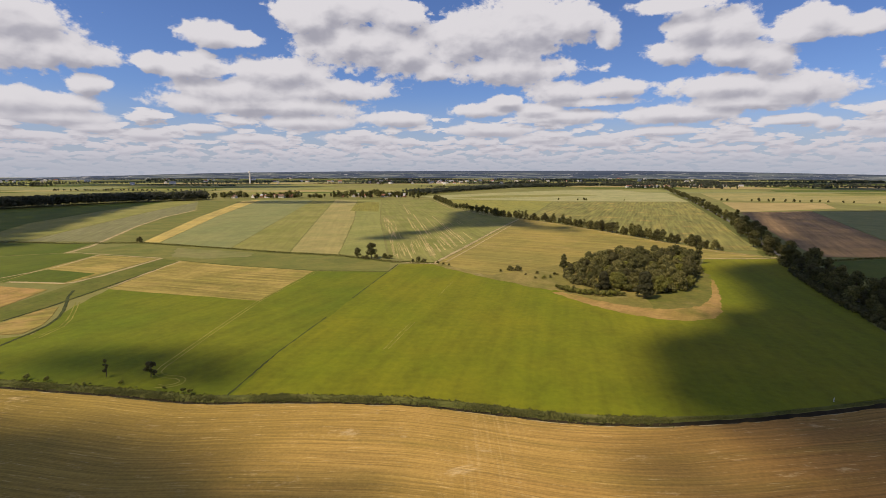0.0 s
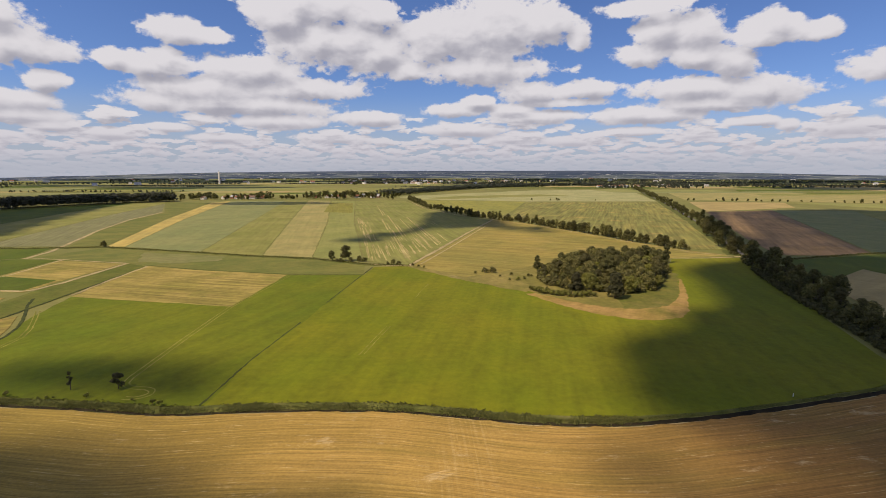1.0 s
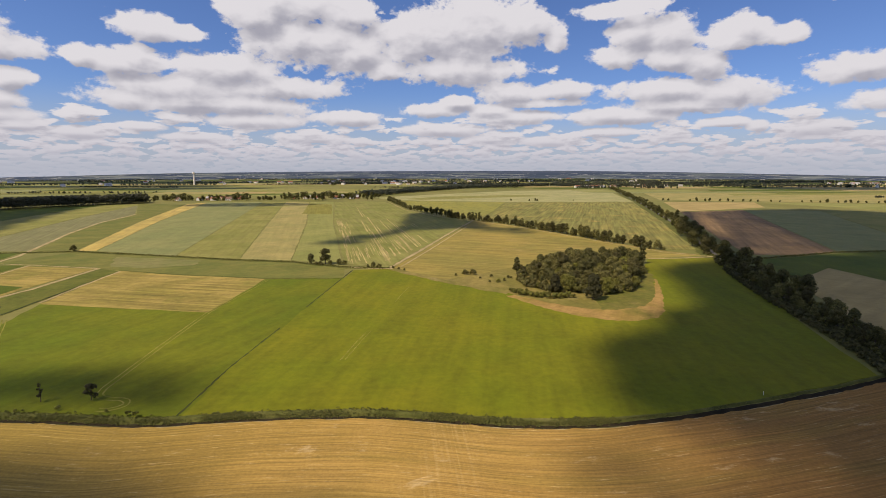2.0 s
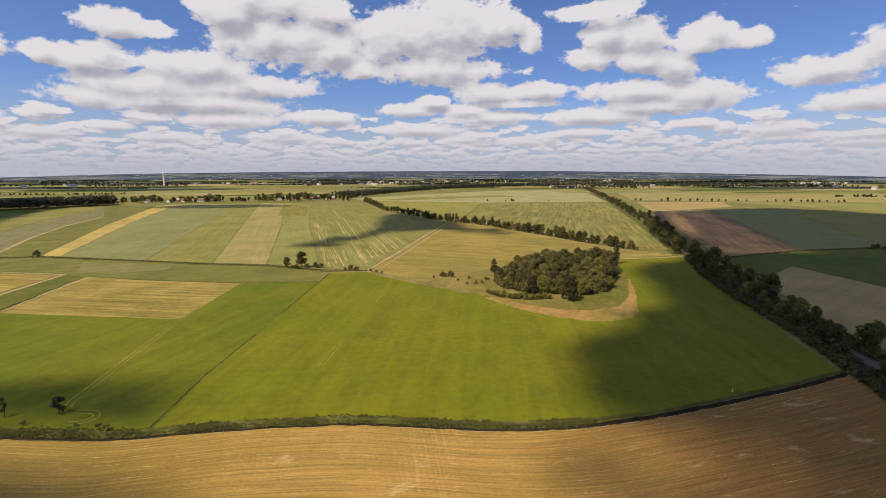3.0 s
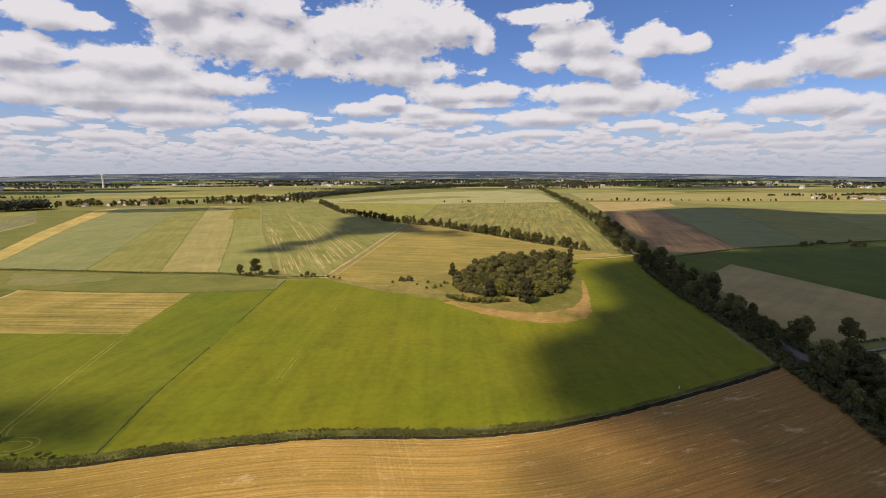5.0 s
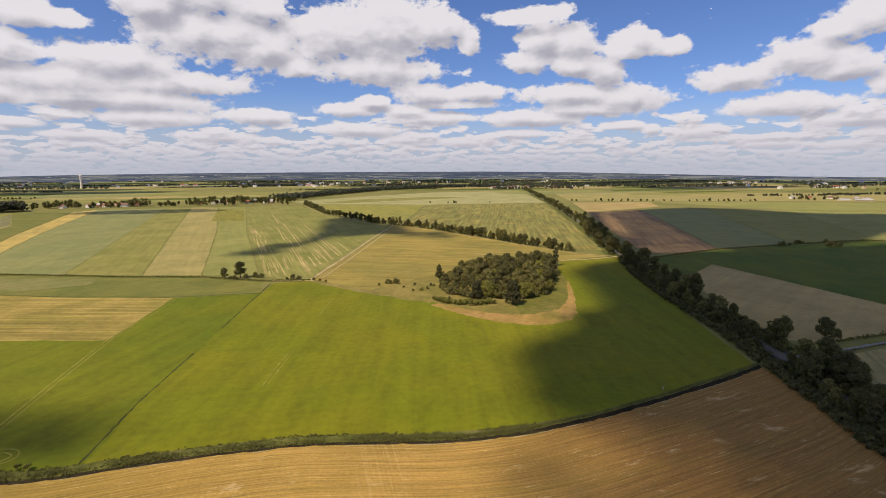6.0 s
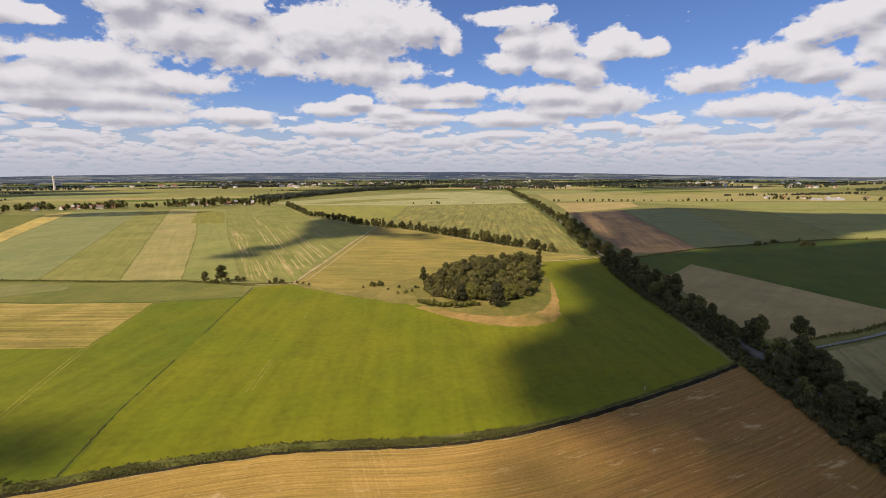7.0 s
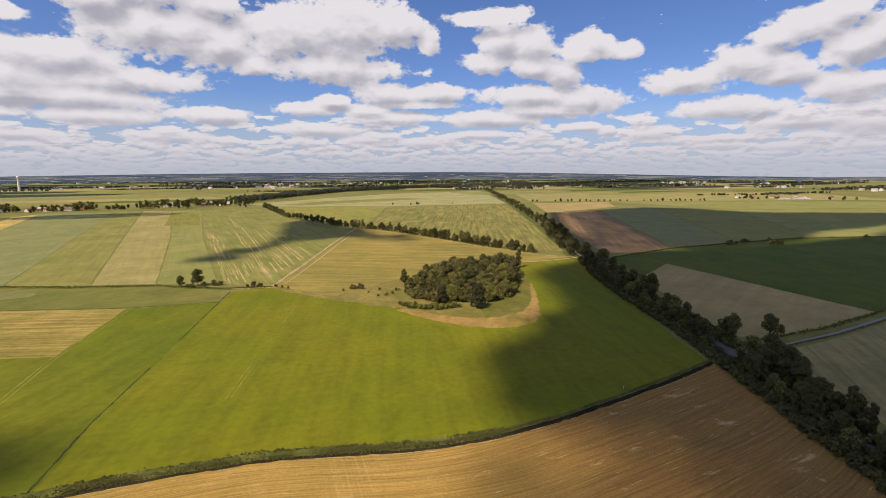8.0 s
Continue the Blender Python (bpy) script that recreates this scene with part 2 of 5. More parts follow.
# near-black soil, darkened to include the shade inside the ditch
DITCH_DARK = crop("shade_dark_ditch_soil", (0.024, 0.020, 0.012), (0.04, 0.032, 0.018), 0, 3.0, 0.2, 0.2, 0.8)
ROUGH_GRASS = crop("rough_grass", (0.16, 0.145, 0.032), (0.235, 0.19, 0.055), 0, 6.0, 0.10, 0.05, 0.9, (0.30, 0.24, 0.10))
DRAIN = crop("dark_drain_weeds", (0.028, 0.040, 0.008), (0.056, 0.066, 0.014), 0, 4.0, 0.1, 0.2, 1.0)
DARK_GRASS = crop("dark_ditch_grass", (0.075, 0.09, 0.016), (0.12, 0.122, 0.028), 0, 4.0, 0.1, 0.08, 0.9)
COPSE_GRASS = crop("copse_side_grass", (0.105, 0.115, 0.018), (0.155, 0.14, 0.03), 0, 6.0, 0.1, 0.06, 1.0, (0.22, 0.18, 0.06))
TRACK = crop("pale_dirt_track", (0.43, 0.34, 0.18), (0.31, 0.25, 0.12), 20, 2.0, 0.15, 0.05, 0.7)
WORN = crop("worn_cereal", (0.25, 0.225, 0.05), (0.16, 0.165, 0.02), 0, 2.0, 0.2, 0.1, 0.9)
LAND = crop("far_meadow_land", (0.155, 0.160, 0.042), (0.205, 0.192, 0.060), 0, 30.0, 0.12, 0.004, 0.4)


def stubble_rows():
    """Ripe field in front: rows that follow the ditch, laid out by the mesh's own map of metres along and across."""
    m, n, shader, place = surface("ochre_stubble", 0.95)
    across = n.add("UVMap", uv_map="rows").outputs[0]
    sway = n.math("MULTIPLY", n.math("SUBTRACT", n.noise(place, 0.05, 3.0, 0.5), 0.5), 1.4)
    across = n.vec("ADD", across, n.xyz(0.0, sway))
    broad = n.noise(place, 0.022, 5.0, 0.6)
    red = n.noise(n.vec("ADD", place, (40, 9, 0)), 0.012, 3.0, 0.5)
    fine = n.noise(place, 1.1, 6.0, 0.7)
    lanes = n.noise(n.vec("MULTIPLY", across, (0.02, 1.3, 1.0)), 1.0, 5.0, 0.75, 0.1)
    wide = n.noise(n.vec("MULTIPLY", across, (0.012, 0.16, 1.0)), 1.0, 2.0, 0.5)
    specks = n.noise(n.vec("MULTIPLY", across, (0.11, 1.7, 1.0)), 1.0, 6.0, 0.72)
    marks = n.noise(n.vec("ADD", n.vec("MULTIPLY", place, (0.06, 0.14, 1.0)), (7, 3, 0)), 1.0, 7.0, 0.7, 0.4)
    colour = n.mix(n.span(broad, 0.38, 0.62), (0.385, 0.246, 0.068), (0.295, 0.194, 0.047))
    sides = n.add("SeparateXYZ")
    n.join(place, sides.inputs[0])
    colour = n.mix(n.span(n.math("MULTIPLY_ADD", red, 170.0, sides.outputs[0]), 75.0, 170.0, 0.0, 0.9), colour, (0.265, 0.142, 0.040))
    # olive-brown west side, with cloud shade and vignette put into its colour
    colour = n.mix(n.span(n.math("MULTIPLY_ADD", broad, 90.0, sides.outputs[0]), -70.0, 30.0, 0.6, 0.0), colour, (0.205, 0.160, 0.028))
    colour = n.mix(n.span(wide, 0.5, 0.66, 0.0, 0.3), colour, (0.22, 0.165, 0.035))
    colour = n.mix(n.span(specks, 0.575, 0.70, 0.0, 0.85), colour, (0.56, 0.42, 0.20))
    colour = n.mix(n.span(marks, 0.59, 0.69, 0.0, 0.7), colour, (0.54, 0.40, 0.20))
    turned = n.noise(n.vec("MULTIPLY", place, (1.1, 0.03, 1.0)), 1.0, 3.0, 0.65, 0.4)
    mid = n.math("MULTIPLY_ADD", n.math("SUBTRACT", sides.outputs[1], 100.0), 0.22, n.math("MULTIPLY_ADD", broad, 14.0, 4.0))
    ends = n.span(n.math("ABSOLUTE", n.math("SUBTRACT", sides.outputs[0], mid)), 2.0, 13.0, 1.0, 0.0)
    colour = n.mix(n.math("MULTIPLY", n.math("MULTIPLY", ends, n.span(specks, 0.4, 0.56, 0.2, 1.0)), n.span(turned, 0.46, 0.7, 0.0, 0.6)), colour, (0.46, 0.32, 0.12))
    light = n.math("MULTIPLY_ADD", n.math("SUBTRACT", lanes, 0.5), 2.0, n.math("MULTIPLY_ADD", n.math("SUBTRACT", fine, 0.5), 0.8, 1.0))
    n.join(n.mix(1.0, colour, n.xyz(light, light, light), "MULTIPLY"), shader.inputs["Base Color"])
    bump(n, shader, n.math("ADD", fine, lanes), 0.5, 0.2)
    return m


def plain(name, colour, rough=0.8, metal=0.0, vary=0.25, scale=0.6):
    m, n, shader, place = surface(name, rough, metal)
    grain, stains = n.noise(place, scale * 4, 5.0, 0.6), n.noise(place, scale * 0.35, 3.0, 0.5)
    n.join(n.mix(n.span(n.math("MULTIPLY_ADD", grain, 0.5, n.math("MULTIPLY", stains, 0.5)), 0.35, 0.65), tone(colour, 1 - vary), tone(colour, 1 + vary)),
           shader.inputs["Base Color"])
    return m


def leaves(name, dark, light):
    """Foliage: each leaf clump and each plant a little different, with some light let through."""
    m, n, shader, place = surface(name, 0.7)
    each = n.add("NewGeometry").outputs["Random Per Island"]
    plant = n.add("ObjectInfo").outputs["Random"]
    colour = n.mix(each, dark, light)
    colour = n.mix(n.math("MULTIPLY", n.math("POWER", plant, 1.5), 0.7), colour, tuple(0.6 * a + 0.4 * b for a, b in zip((0.105, 0.085, 0.045), dark)))
    n.join(colour, shader.inputs["Base Color"])
    through_leaf = n.add("BsdfTranslucent")
    n.join(n.mix(1.0, colour, (1.1, 1.15, 0.6), "MULTIPLY"), through_leaf.inputs[0])
    both = n.add("MixShader")
    both.inputs[0].default_value = 0.34
    n.join(shader.outputs[0], both.inputs[1])
    n.join(through_leaf.outputs[0], both.inputs[2])
    for node in m.node_tree.nodes:
        if node.bl_idname == "ShaderNodeOutputMaterial":
            n.join(both.outputs[0], node.inputs[0])
    return m


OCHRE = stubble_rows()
BARK = plain("grey_brown_bark", (0.10, 0.08, 0.06), 0.9, 0, 0.3, 2.0)
LEAF = leaves("deciduous_leaves", (0.085, 0.088, 0.026), (0.320, 0.290, 0.105))
LEAF_DARK = leaves("dark_leaves", (0.058, 0.062, 0.020), (0.175, 0.165, 0.056))
LEAF_LIGHT = leaves("light_leaves", (0.125, 0.138, 0.026), (0.33, 0.315, 0.075))
LEAF_DEEP = leaves("deep_green_leaves", (0.034, 0.038, 0.015), (0.095, 0.095, 0.040))
REED = leaves("tall_weeds", (0.09, 0.10, 0.022), (0.24, 0.22, 0.07))
# the blue in this leaf colour stands in for the haze of distance
HAZED_WOOD = leaves("haze_tinted_woodland", (0.055, 0.074, 0.064), (0.120, 0.140, 0.110))
ASPHALT = plain("worn_grey_asphalt", (0.13, 0.123, 0.11), 0.95, 0, 0.2, 0.5)
CONCRETE = plain("weathered_concrete", (0.10, 0.096, 0.082), 0.85, 0, 0.2, 1.0)
RED_ROOF = plain("red_roof_tiles", (0.30, 0.13, 0.085), 0.8, 0, 0.3, 1.0)
BROWN_ROOF = plain("brown_roof_tiles", (0.20, 0.13, 0.10), 0.8, 0, 0.3, 1.0)
GREY_ROOF = plain("grey_sheet_roof", (0.38, 0.38, 0.39), 0.6, 0.0, 0.15, 0.5)
WHITE_WALL = plain("white_render_wall", (0.78, 0.76, 0.71), 0.9, 0, 0.08, 0.5)
CREAM_WALL = plain("cream_render_wall", (0.62, 0.52, 0.38), 0.9, 0, 0.1, 0.5)
BRICK_WALL = plain("red_brick_wall", (0.34, 0.17, 0.11), 0.9, 0, 0.2, 1.0)
GLASS = plain("dark_window_glass", (0.03, 0.035, 0.045), 0.1, 0, 0.2, 0.5)
WOOD = plain("grey_weathered_wood", (0.22, 0.18, 0.14), 0.9, 0, 0.3, 2.0)
CLOUD_WHITE = plain("cloud_white", (0.85, 0.85, 0.86), 1.0, 0, 0.05, 0.01)


def water_material():
    m, n, shader, place = surface("ditch_water", 0.38)
    # the pale grey base stands in for clouds mirrored in the water
    shader.inputs["Base Color"].default_value = (0.15, 0.145, 0.12, 1)
    shader.inputs["Specular IOR Level"].default_value = 0.4
    bump(n, shader, n.noise(place, 1.5, 3.0, 0.5), 0.05, 0.05)
    return m


WATER = water_material()


def hill_material():
    m, n, shader, place = surface("haze_blue_woods", 1.0)
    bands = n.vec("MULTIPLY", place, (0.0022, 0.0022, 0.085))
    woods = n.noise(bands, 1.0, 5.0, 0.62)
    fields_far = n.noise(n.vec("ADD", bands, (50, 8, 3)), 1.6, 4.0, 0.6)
    # blue tones put the distance haze into the colour, deepest along the top
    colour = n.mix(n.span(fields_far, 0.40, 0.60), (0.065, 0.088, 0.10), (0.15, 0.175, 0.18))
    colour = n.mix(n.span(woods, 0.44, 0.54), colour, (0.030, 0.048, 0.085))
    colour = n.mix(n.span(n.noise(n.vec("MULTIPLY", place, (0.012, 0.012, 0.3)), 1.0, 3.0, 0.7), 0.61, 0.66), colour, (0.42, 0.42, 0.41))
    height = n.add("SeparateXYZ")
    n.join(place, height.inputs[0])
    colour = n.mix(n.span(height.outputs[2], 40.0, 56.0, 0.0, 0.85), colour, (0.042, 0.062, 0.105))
    n.join(colour, shader.inputs["Base Color"])
    return m


HILLS = hill_material()


# ---- mesh helpers ----
def mesh_of(name, bm, material, smooth=False):
    data = bpy.data.meshes.new(name)
    bm.to_mesh(data)
    bm.free()
    for m in material if isinstance(material, (list, tuple)) else [material]:
        data.materials.append(m)
    if smooth:
        data.polygons.foreach_set("use_smooth", [True] * len(data.polygons))
    return data


def part(name, bm, material, parent, label="", smooth=False):
    ob = new(name, mesh_of(name, bm, material, smooth))
    ob.parent = parent
    if label:
        tagged(ob, label)
    return ob


def box(bm, x0, x1, y0, y1, z0, z1):
    v = [bm.verts.new(p) for p in ((x0, y0, z0), (x1, y0, z0), (x1, y1, z0), (x0, y1, z0), (x0, y0, z1), (x1, y0, z1), (x1, y1, z1), (x0, y1, z1))]
    for f in ((0, 3, 2, 1), (4, 5, 6, 7), (0, 1, 5, 4), (1, 2, 6, 5), (2, 3, 7, 6), (3, 0, 4, 7)):
        bm.faces.new([v[i] for i in f])
    return bm


def tube(bm, points, radii, sides=7):
    """A tapered limb through the points."""
    rings = []
    for i, (p, r) in enumerate(zip(points, radii)):
        a, b = Vector(points[max(i - 1, 0)]), Vector(points[min(i + 1, len(points) - 1)])
        turn = (b - a).to_track_quat("Z", "Y")
        rings.append([bm.verts.new(Vector(p) + turn @ Vector((r * math.cos(k * math.tau / sides), r * math.sin(k * math.tau / sides), 0))) for k in range(sides)])
    for low, high in zip(rings, rings[1:]):
        for k in range(sides):
            bm.faces.new((low[k], low[(k + 1) % sides], high[(k + 1) % sides], high[k]))
    bm.faces.new(rings[-1])
    return bm


def between(points, x):
    """The height of a line of points at x, glided over."""
    xs, ys = zip(*points)
    return float(np.mean(np.interp([x - 6, x - 3, x, x + 3, x + 6], xs, ys)))


def along(points, step):
    """Places every step metres along a line of points, each with its direction."""
    out, left = [], 0.0
    for a, b in zip(points, points[1:]):
        a, b = Vector(a), Vector(b)
        length = (b - a).length
        d = left
        while d < length:
            out.append((a + (b - a) * d / length, (b - a) / length))
            d += step
        left = d - length
    return out


# ---- the ground, one sheet with the ditch pressed into it ----
DITCH = ((-5000, 200), (-400, 190), (-220, 152), (-136, 138), (-97, 132.5), (-71, 127.5), (-43, 128.5), (-10, 127), (9, 123), (26, 118.5), (38, 116.5), (54, 115.5),
         (81, 118), (106, 122.5), (138, 129), (163, 135.5), (175, 140), (213, 140.5), (247, 142.5), (301, 150), (420, 168), (5000, 200))


def ditch_y(x):
    return between(DITCH, x)


def ground_height(x, v):
    """The height of the land v metres beyond the ditch's middle."""
    wide = 1.1 if x < 165 else 2.3
    return -1.5 * math.exp(-((v / wide) ** 2)) if abs(v) < 12 else 0.0


def build_ground():
    xs = sorted({*range(-240, 440, 4), *range(-1000, -240, 40), *range(440, 1000, 40), *range(-5000, -999, 250), *range(1000, 5001, 250)})
    vs = [-5000, -3000, -1500, -700, -300, -120, -60, -30, -15, -8, -5, -4, -3, -2.4, -1.8, -1.3, -0.8, -0.3, 0.3, 0.8, 1.3, 1.8, 2.4, 3, 4, 5, 8, 15, 30, 60, 120, 250, 500, 900, 1500, 2500, 3600, 4860]
    bm = bmesh.new()
    grid = []
    for x in xs:
        far = ditch_y(x)
        grid.append([bm.verts.new((x, v + far * max(0.0, 1 - abs(v) / 5200), ground_height(x, v))) for v in vs])
    for a, b in zip(grid, grid[1:]):
        for i in range(len(vs) - 1):
            bm.faces.new((a[i], b[i], b[i + 1], a[i + 1]))
    tagged(new("ground", mesh_of("ground", bm, LAND, True)), "flat open farmland of green and dry grass", "ground", "", "structure")


build_ground()


def build_hills():
    """Low wooded rise that closes the plain all round, its height by direction shaped to fit the camera's view of the
    horizon.
    """
    bm = bmesh.new()
    rows = []
    for k in range(361):
        az = -180 + k
        h = float(np.interp(az, (-180, -60, -42, -38, -33, -24, -10, 0, 20, 32, 42, 52, 62, 180), (60, 18, 12, 20, 30, 50, 63, 66, 69, 56, 38, 22, 18, 60)))
        h += 1.6 * noise.noise((k * 0.35, 0, 0)) + 1.0 * noise.noise((k * 1.7, 3, 0))
        s, c = math.sin(radians(az)), math.cos(radians(az))
        rows.append([bm.verts.new((r * s, r * c, z)) for r, z in ((4350, -1), (4500, h * 0.45), (4650, h * 0.85), (4800, max(h, 1)), (4900, -2))])
    for a, b in zip(rows, rows[1:]):
        for i in range(4):
            bm.faces.new((a[i], b[i], b[i + 1], a[i + 1]))
    tagged(new("backdrop", mesh_of("backdrop", bm, HILLS, True)), "wooded rise along the horizon with haze in its colour", "hills", "", "structure")


build_hills()


# ---- fields ----
def field(label, points, material, top=0.25, ragged=0.5, step=9.0, category="field"):
    """A field as a low slab of crop with an uneven edge."""
    top = 0.05 + 0.3 * top
    rng = random.Random(label + str(points[0]))
    bm = bmesh.new()
    ring = []
    for i, a in enumerate(points):
        a, b = Vector(a), Vector(points[(i + 1) % len(points)])
        count = max(1, min(40, int((b - a).length / step)))
        side = Vector((-(b - a).y, (b - a).x)).normalized()
        for k in range(count):
            p = a + (b - a) * k / count + side * (rng.uniform(-ragged, ragged) if k else 0)
            ring.append(bm.verts.new((p.x, p.y, top)))
    face = bm.faces.new(ring)
    face.normal_update()
    if face.normal.z < 0:
        face.normal_flip()
    low = [bm.verts.new((v.co.x, v.co.y, -0.15)) for v in ring]
    for i in range(len(ring)):
        j = (i + 1) % len(ring)
        bm.faces.new((ring[i], ring[j], low[j], low[i]))
    bmesh.ops.triangulate(bm, faces=[f for f in bm.faces if len(f.verts) > 4])
    bmesh.ops.recalc_face_normals(bm, faces=bm.faces)
    return tagged(new("field", mesh_of("field", bm, material)), label, category, "", "structure")


def lane(name, label, points, width, material, top, category, wobble=0.3, parent=None, step=6.0, bottom=-0.2):
    """A strip of even width along a line of points: a track, a road, a grass margin."""
    top = top if name == "road" else 0.05 + 0.3 * top
    rng = random.Random(label + str(points[0]))
    bm = bmesh.new()
    places = along(points, step)
    places.append((Vector(points[-1]), places[-1][1]))
    rows = []
    for p, way in places:
        side = Vector((-way.y, way.x)) * width / 2
        l, r = p + side * (1 + rng.uniform(-wobble, wobble)), p - side * (1 + rng.uniform(-wobble, wobble))
        rows.append([bm.verts.new(v) for v in ((l.x, l.y, bottom), (l.x, l.y, top), (r.x, r.y, top), (r.x, r.y, bottom))])
    for a, b in zip(rows, rows[1:]):
        for i in range(3):
            bm.faces.new((a[i], a[i + 1], b[i + 1], b[i]))
    bmesh.ops.recalc_face_normals(bm, faces=bm.faces)
    if parent:
        return part(name, bm, material, parent, label)
    return tagged(new(name, mesh_of(name, bm, material)), label, category, "", "structure")


def ochre_field():
    """The ripe field this side of the ditch, as a grid that follows the ditch."""
    bm = bmesh.new()
    uv = bm.loops.layers.uv.new("rows")
    rng = random.Random(4)
    xs = list(range(-260, 164, 3))
    vs = [-1.9, -5, -9, -15, -25, -40, -60, -90, -130, -190, -260]
    grid, spot = [], {}
    for x in xs:
        col = []
        for i, v in enumerate(vs):
            y = ditch_y(x) + v + (rng.uniform(-0.5, 0.5) if i == 0 else 0)
            px = min(x, 160.5 + (y - 132) * 0.36 + 0.35 * noise.noise((0, y * 0.1, 0)))
            vert = bm.verts.new((px, y, 0.12))
            spot[vert] = (px + 0.5 * v * 0.2, v + 2.0 * noise.noise((px * 0.02, v * 0.02, 0)))
            col.append(vert)
        grid.append(col)
    for a, b in zip(grid, grid[1:]):
        for i in range(len(vs) - 1):
            quad = (a[i + 1], b[i + 1], b[i], a[i])
            if abs(a[i].co.x - b[i].co.x) + abs(a[i + 1].co.x - b[i + 1].co.x) > 1e-4:
                bm.faces.new(quad)
    low = [bm.verts.new((c[0].co.x, c[0].co.y + 0.15, -0.3)) for c in grid]
    spot.update({l: spot[c[0]] for l, c in zip(low, grid)})
    for i in range(len(xs) - 1):
        if grid[i + 1][0].co.x - grid[i][0].co.x > 1e-4:
            bm.faces.new((grid[i][0], grid[i + 1][0], low[i + 1], low[i]))
    for f in bm.faces:
        for loop in f.loops:
            loop[uv].uv = spot[loop.vert]
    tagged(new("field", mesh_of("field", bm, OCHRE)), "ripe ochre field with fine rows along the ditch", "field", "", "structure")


ochre_field()

NORTH_BANK = [(x, ditch_y(x) + (3.4 if x < 45 else 2.6 if x < 60 else 2.1)) for x in (-215, -180, -136, -97, -71, -43, -10, 9, 26, 38, 54, 81, 106, 138, 160)]
field("wide field of bright green young cereal", [(-62, ditch_y(-62) + 3.4), *NORTH_BANK[5:], (176, 178), (204, 242), (232, 312), (250, 352), (196, 352), (172, 318), (150, 268), (132, 226),
      (118, 212), (98, 211), (80, 222), (66, 248), (62, 258), (27, 291), (-6, 332), (-31, 331), (-49.5, 222), (-59.5, 165)], GREEN, 0.30, 0.8)
field("green cereal field beside a narrow drain", [(-36, 305), (-85, 308), (-93, 235), (-186, 259), (-176, 215), (-165, 184), (-205, 162), (-214, 156), *NORTH_BANK[:5], (-59, 132), (-56, 165), (-46, 222), (-33, 305)],
      GREEN_LEFT, 0.28, 0.8)
field("pale green strip of crop along a grassy ditch", [(-302, 378), (-275, 427), (-185, 398), (-129, 375), (-81, 362), (-38, 337), (-36, 306), (-85, 310), (-151, 329), (-193, 346), (-212, 355), (-269, 369)], STRIP_GREEN, 0.22)
field("dry beige patch within the green strip", [(-226, 402), (-186, 392), (-150, 378), (-150, 360), (-178, 352), (-208, 361)], crop("olive_beige_patch", (0.205, 0.19, 0.07), (0.155, 0.165, 0.05), 70, 5.0, 0.14, 0.05, 0.6), 0.26, 1.5, 5.0)
field("yellow stubble field with faint rows", [(-192, 344), (-151, 327), (-85, 308), (-93, 235), (-186, 259)], YELLOW, 0.33)
field("small yellow stubble plot", [(-268, 318), (-270, 368), (-214, 353), (-219, 292), (-219, 270), (-262, 277)], YELLOW, 0.26)
field("small green plot within the stubble", [(-262, 276), (-266, 314), (-223, 300), (-223, 274)], DARK_GREEN, 0.34)
field("dark grassy hollow between two plots", [(-211, 354), (-193, 344), (-190, 268), (-190, 229), (-193, 200), (-206, 205), (-213, 223), (-215, 280)], crop("hollow_grass", (0.085, 0.105, 0.012), (0.125, 0.13, 0.022), 0, 5.0, 0.1, 0.05, 0.9), 0.18)
field("brown stubble plot at the field's corner", [(-262, 268), (-219, 258), (-213, 222), (-260, 238)], BARE, 0.3)
field("pale brown plot beside a bend of the drain", [(-191, 198), (-190, 220), (-186, 224), (-176, 207), (-171, 196), (-170, 185), (-186, 183)], crop("pale_brown_soil", (0.33, 0.225, 0.075), (0.20, 0.175, 0.035), 60, 3.0, 0.35, 0.05, 0.8, (0.15, 0.16, 0.02)), 0.34)
# strips beyond the grassy ditch
field("long narrow strip of ripe straw-coloured corn", [(-277, 436), (-261, 436), (-330, 700), (-416, 1099), (-435, 1040), (-350, 690)], STRAW, 0.34)
field("grey-green strip of unripe crop", [(-260, 436), (-181, 401), (-230, 700), (-296, 1098), (-414, 1098), (-329, 700)], GREY_GREEN, 0.30)
field("olive green strip of crop", [(-180, 401), (-125, 384), (-170, 640), (-250, 1110), (-295, 1098), (-229, 700)], OLIVE, 0.27)
field("beige strip of ripening crop", [(-124, 384), (-83, 373), (-120, 640), (-196, 1100), (-248, 1110), (-168, 640)], BEIGE, 0.32)
field("pale green strip of crop behind a pair of trees", [(-82, 373), (-42, 357), (-85, 640), (-140, 1085), (-194, 1100), (-118, 640)], PALE_GREEN, 0.26)
field("bright olive patch at a strip's far end", [(-186, 1040), (-134, 1010), (-104, 775), (-153, 790)], crop("bright_olive_crop", (0.18, 0.175, 0.03), (0.21, 0.195, 0.04), -9), 0.35)
STREAKS = field("green field streaked with pale straw lines", [(-40, 356), (-8, 337), (103, 660), (76, 696), (16, 850), (-28, 1080), (-60, 1110), (-138, 1085), (-83, 640)], STREAKED, 0.24)
field("large gold meadow with mown rows", [(-4, 336), (109, 662), (150, 585), (180, 508), (207, 436), (229, 388), (252, 360), (196, 354), (184, 344), (80, 328), (62, 262), (28, 293)], GOLD, 0.22)
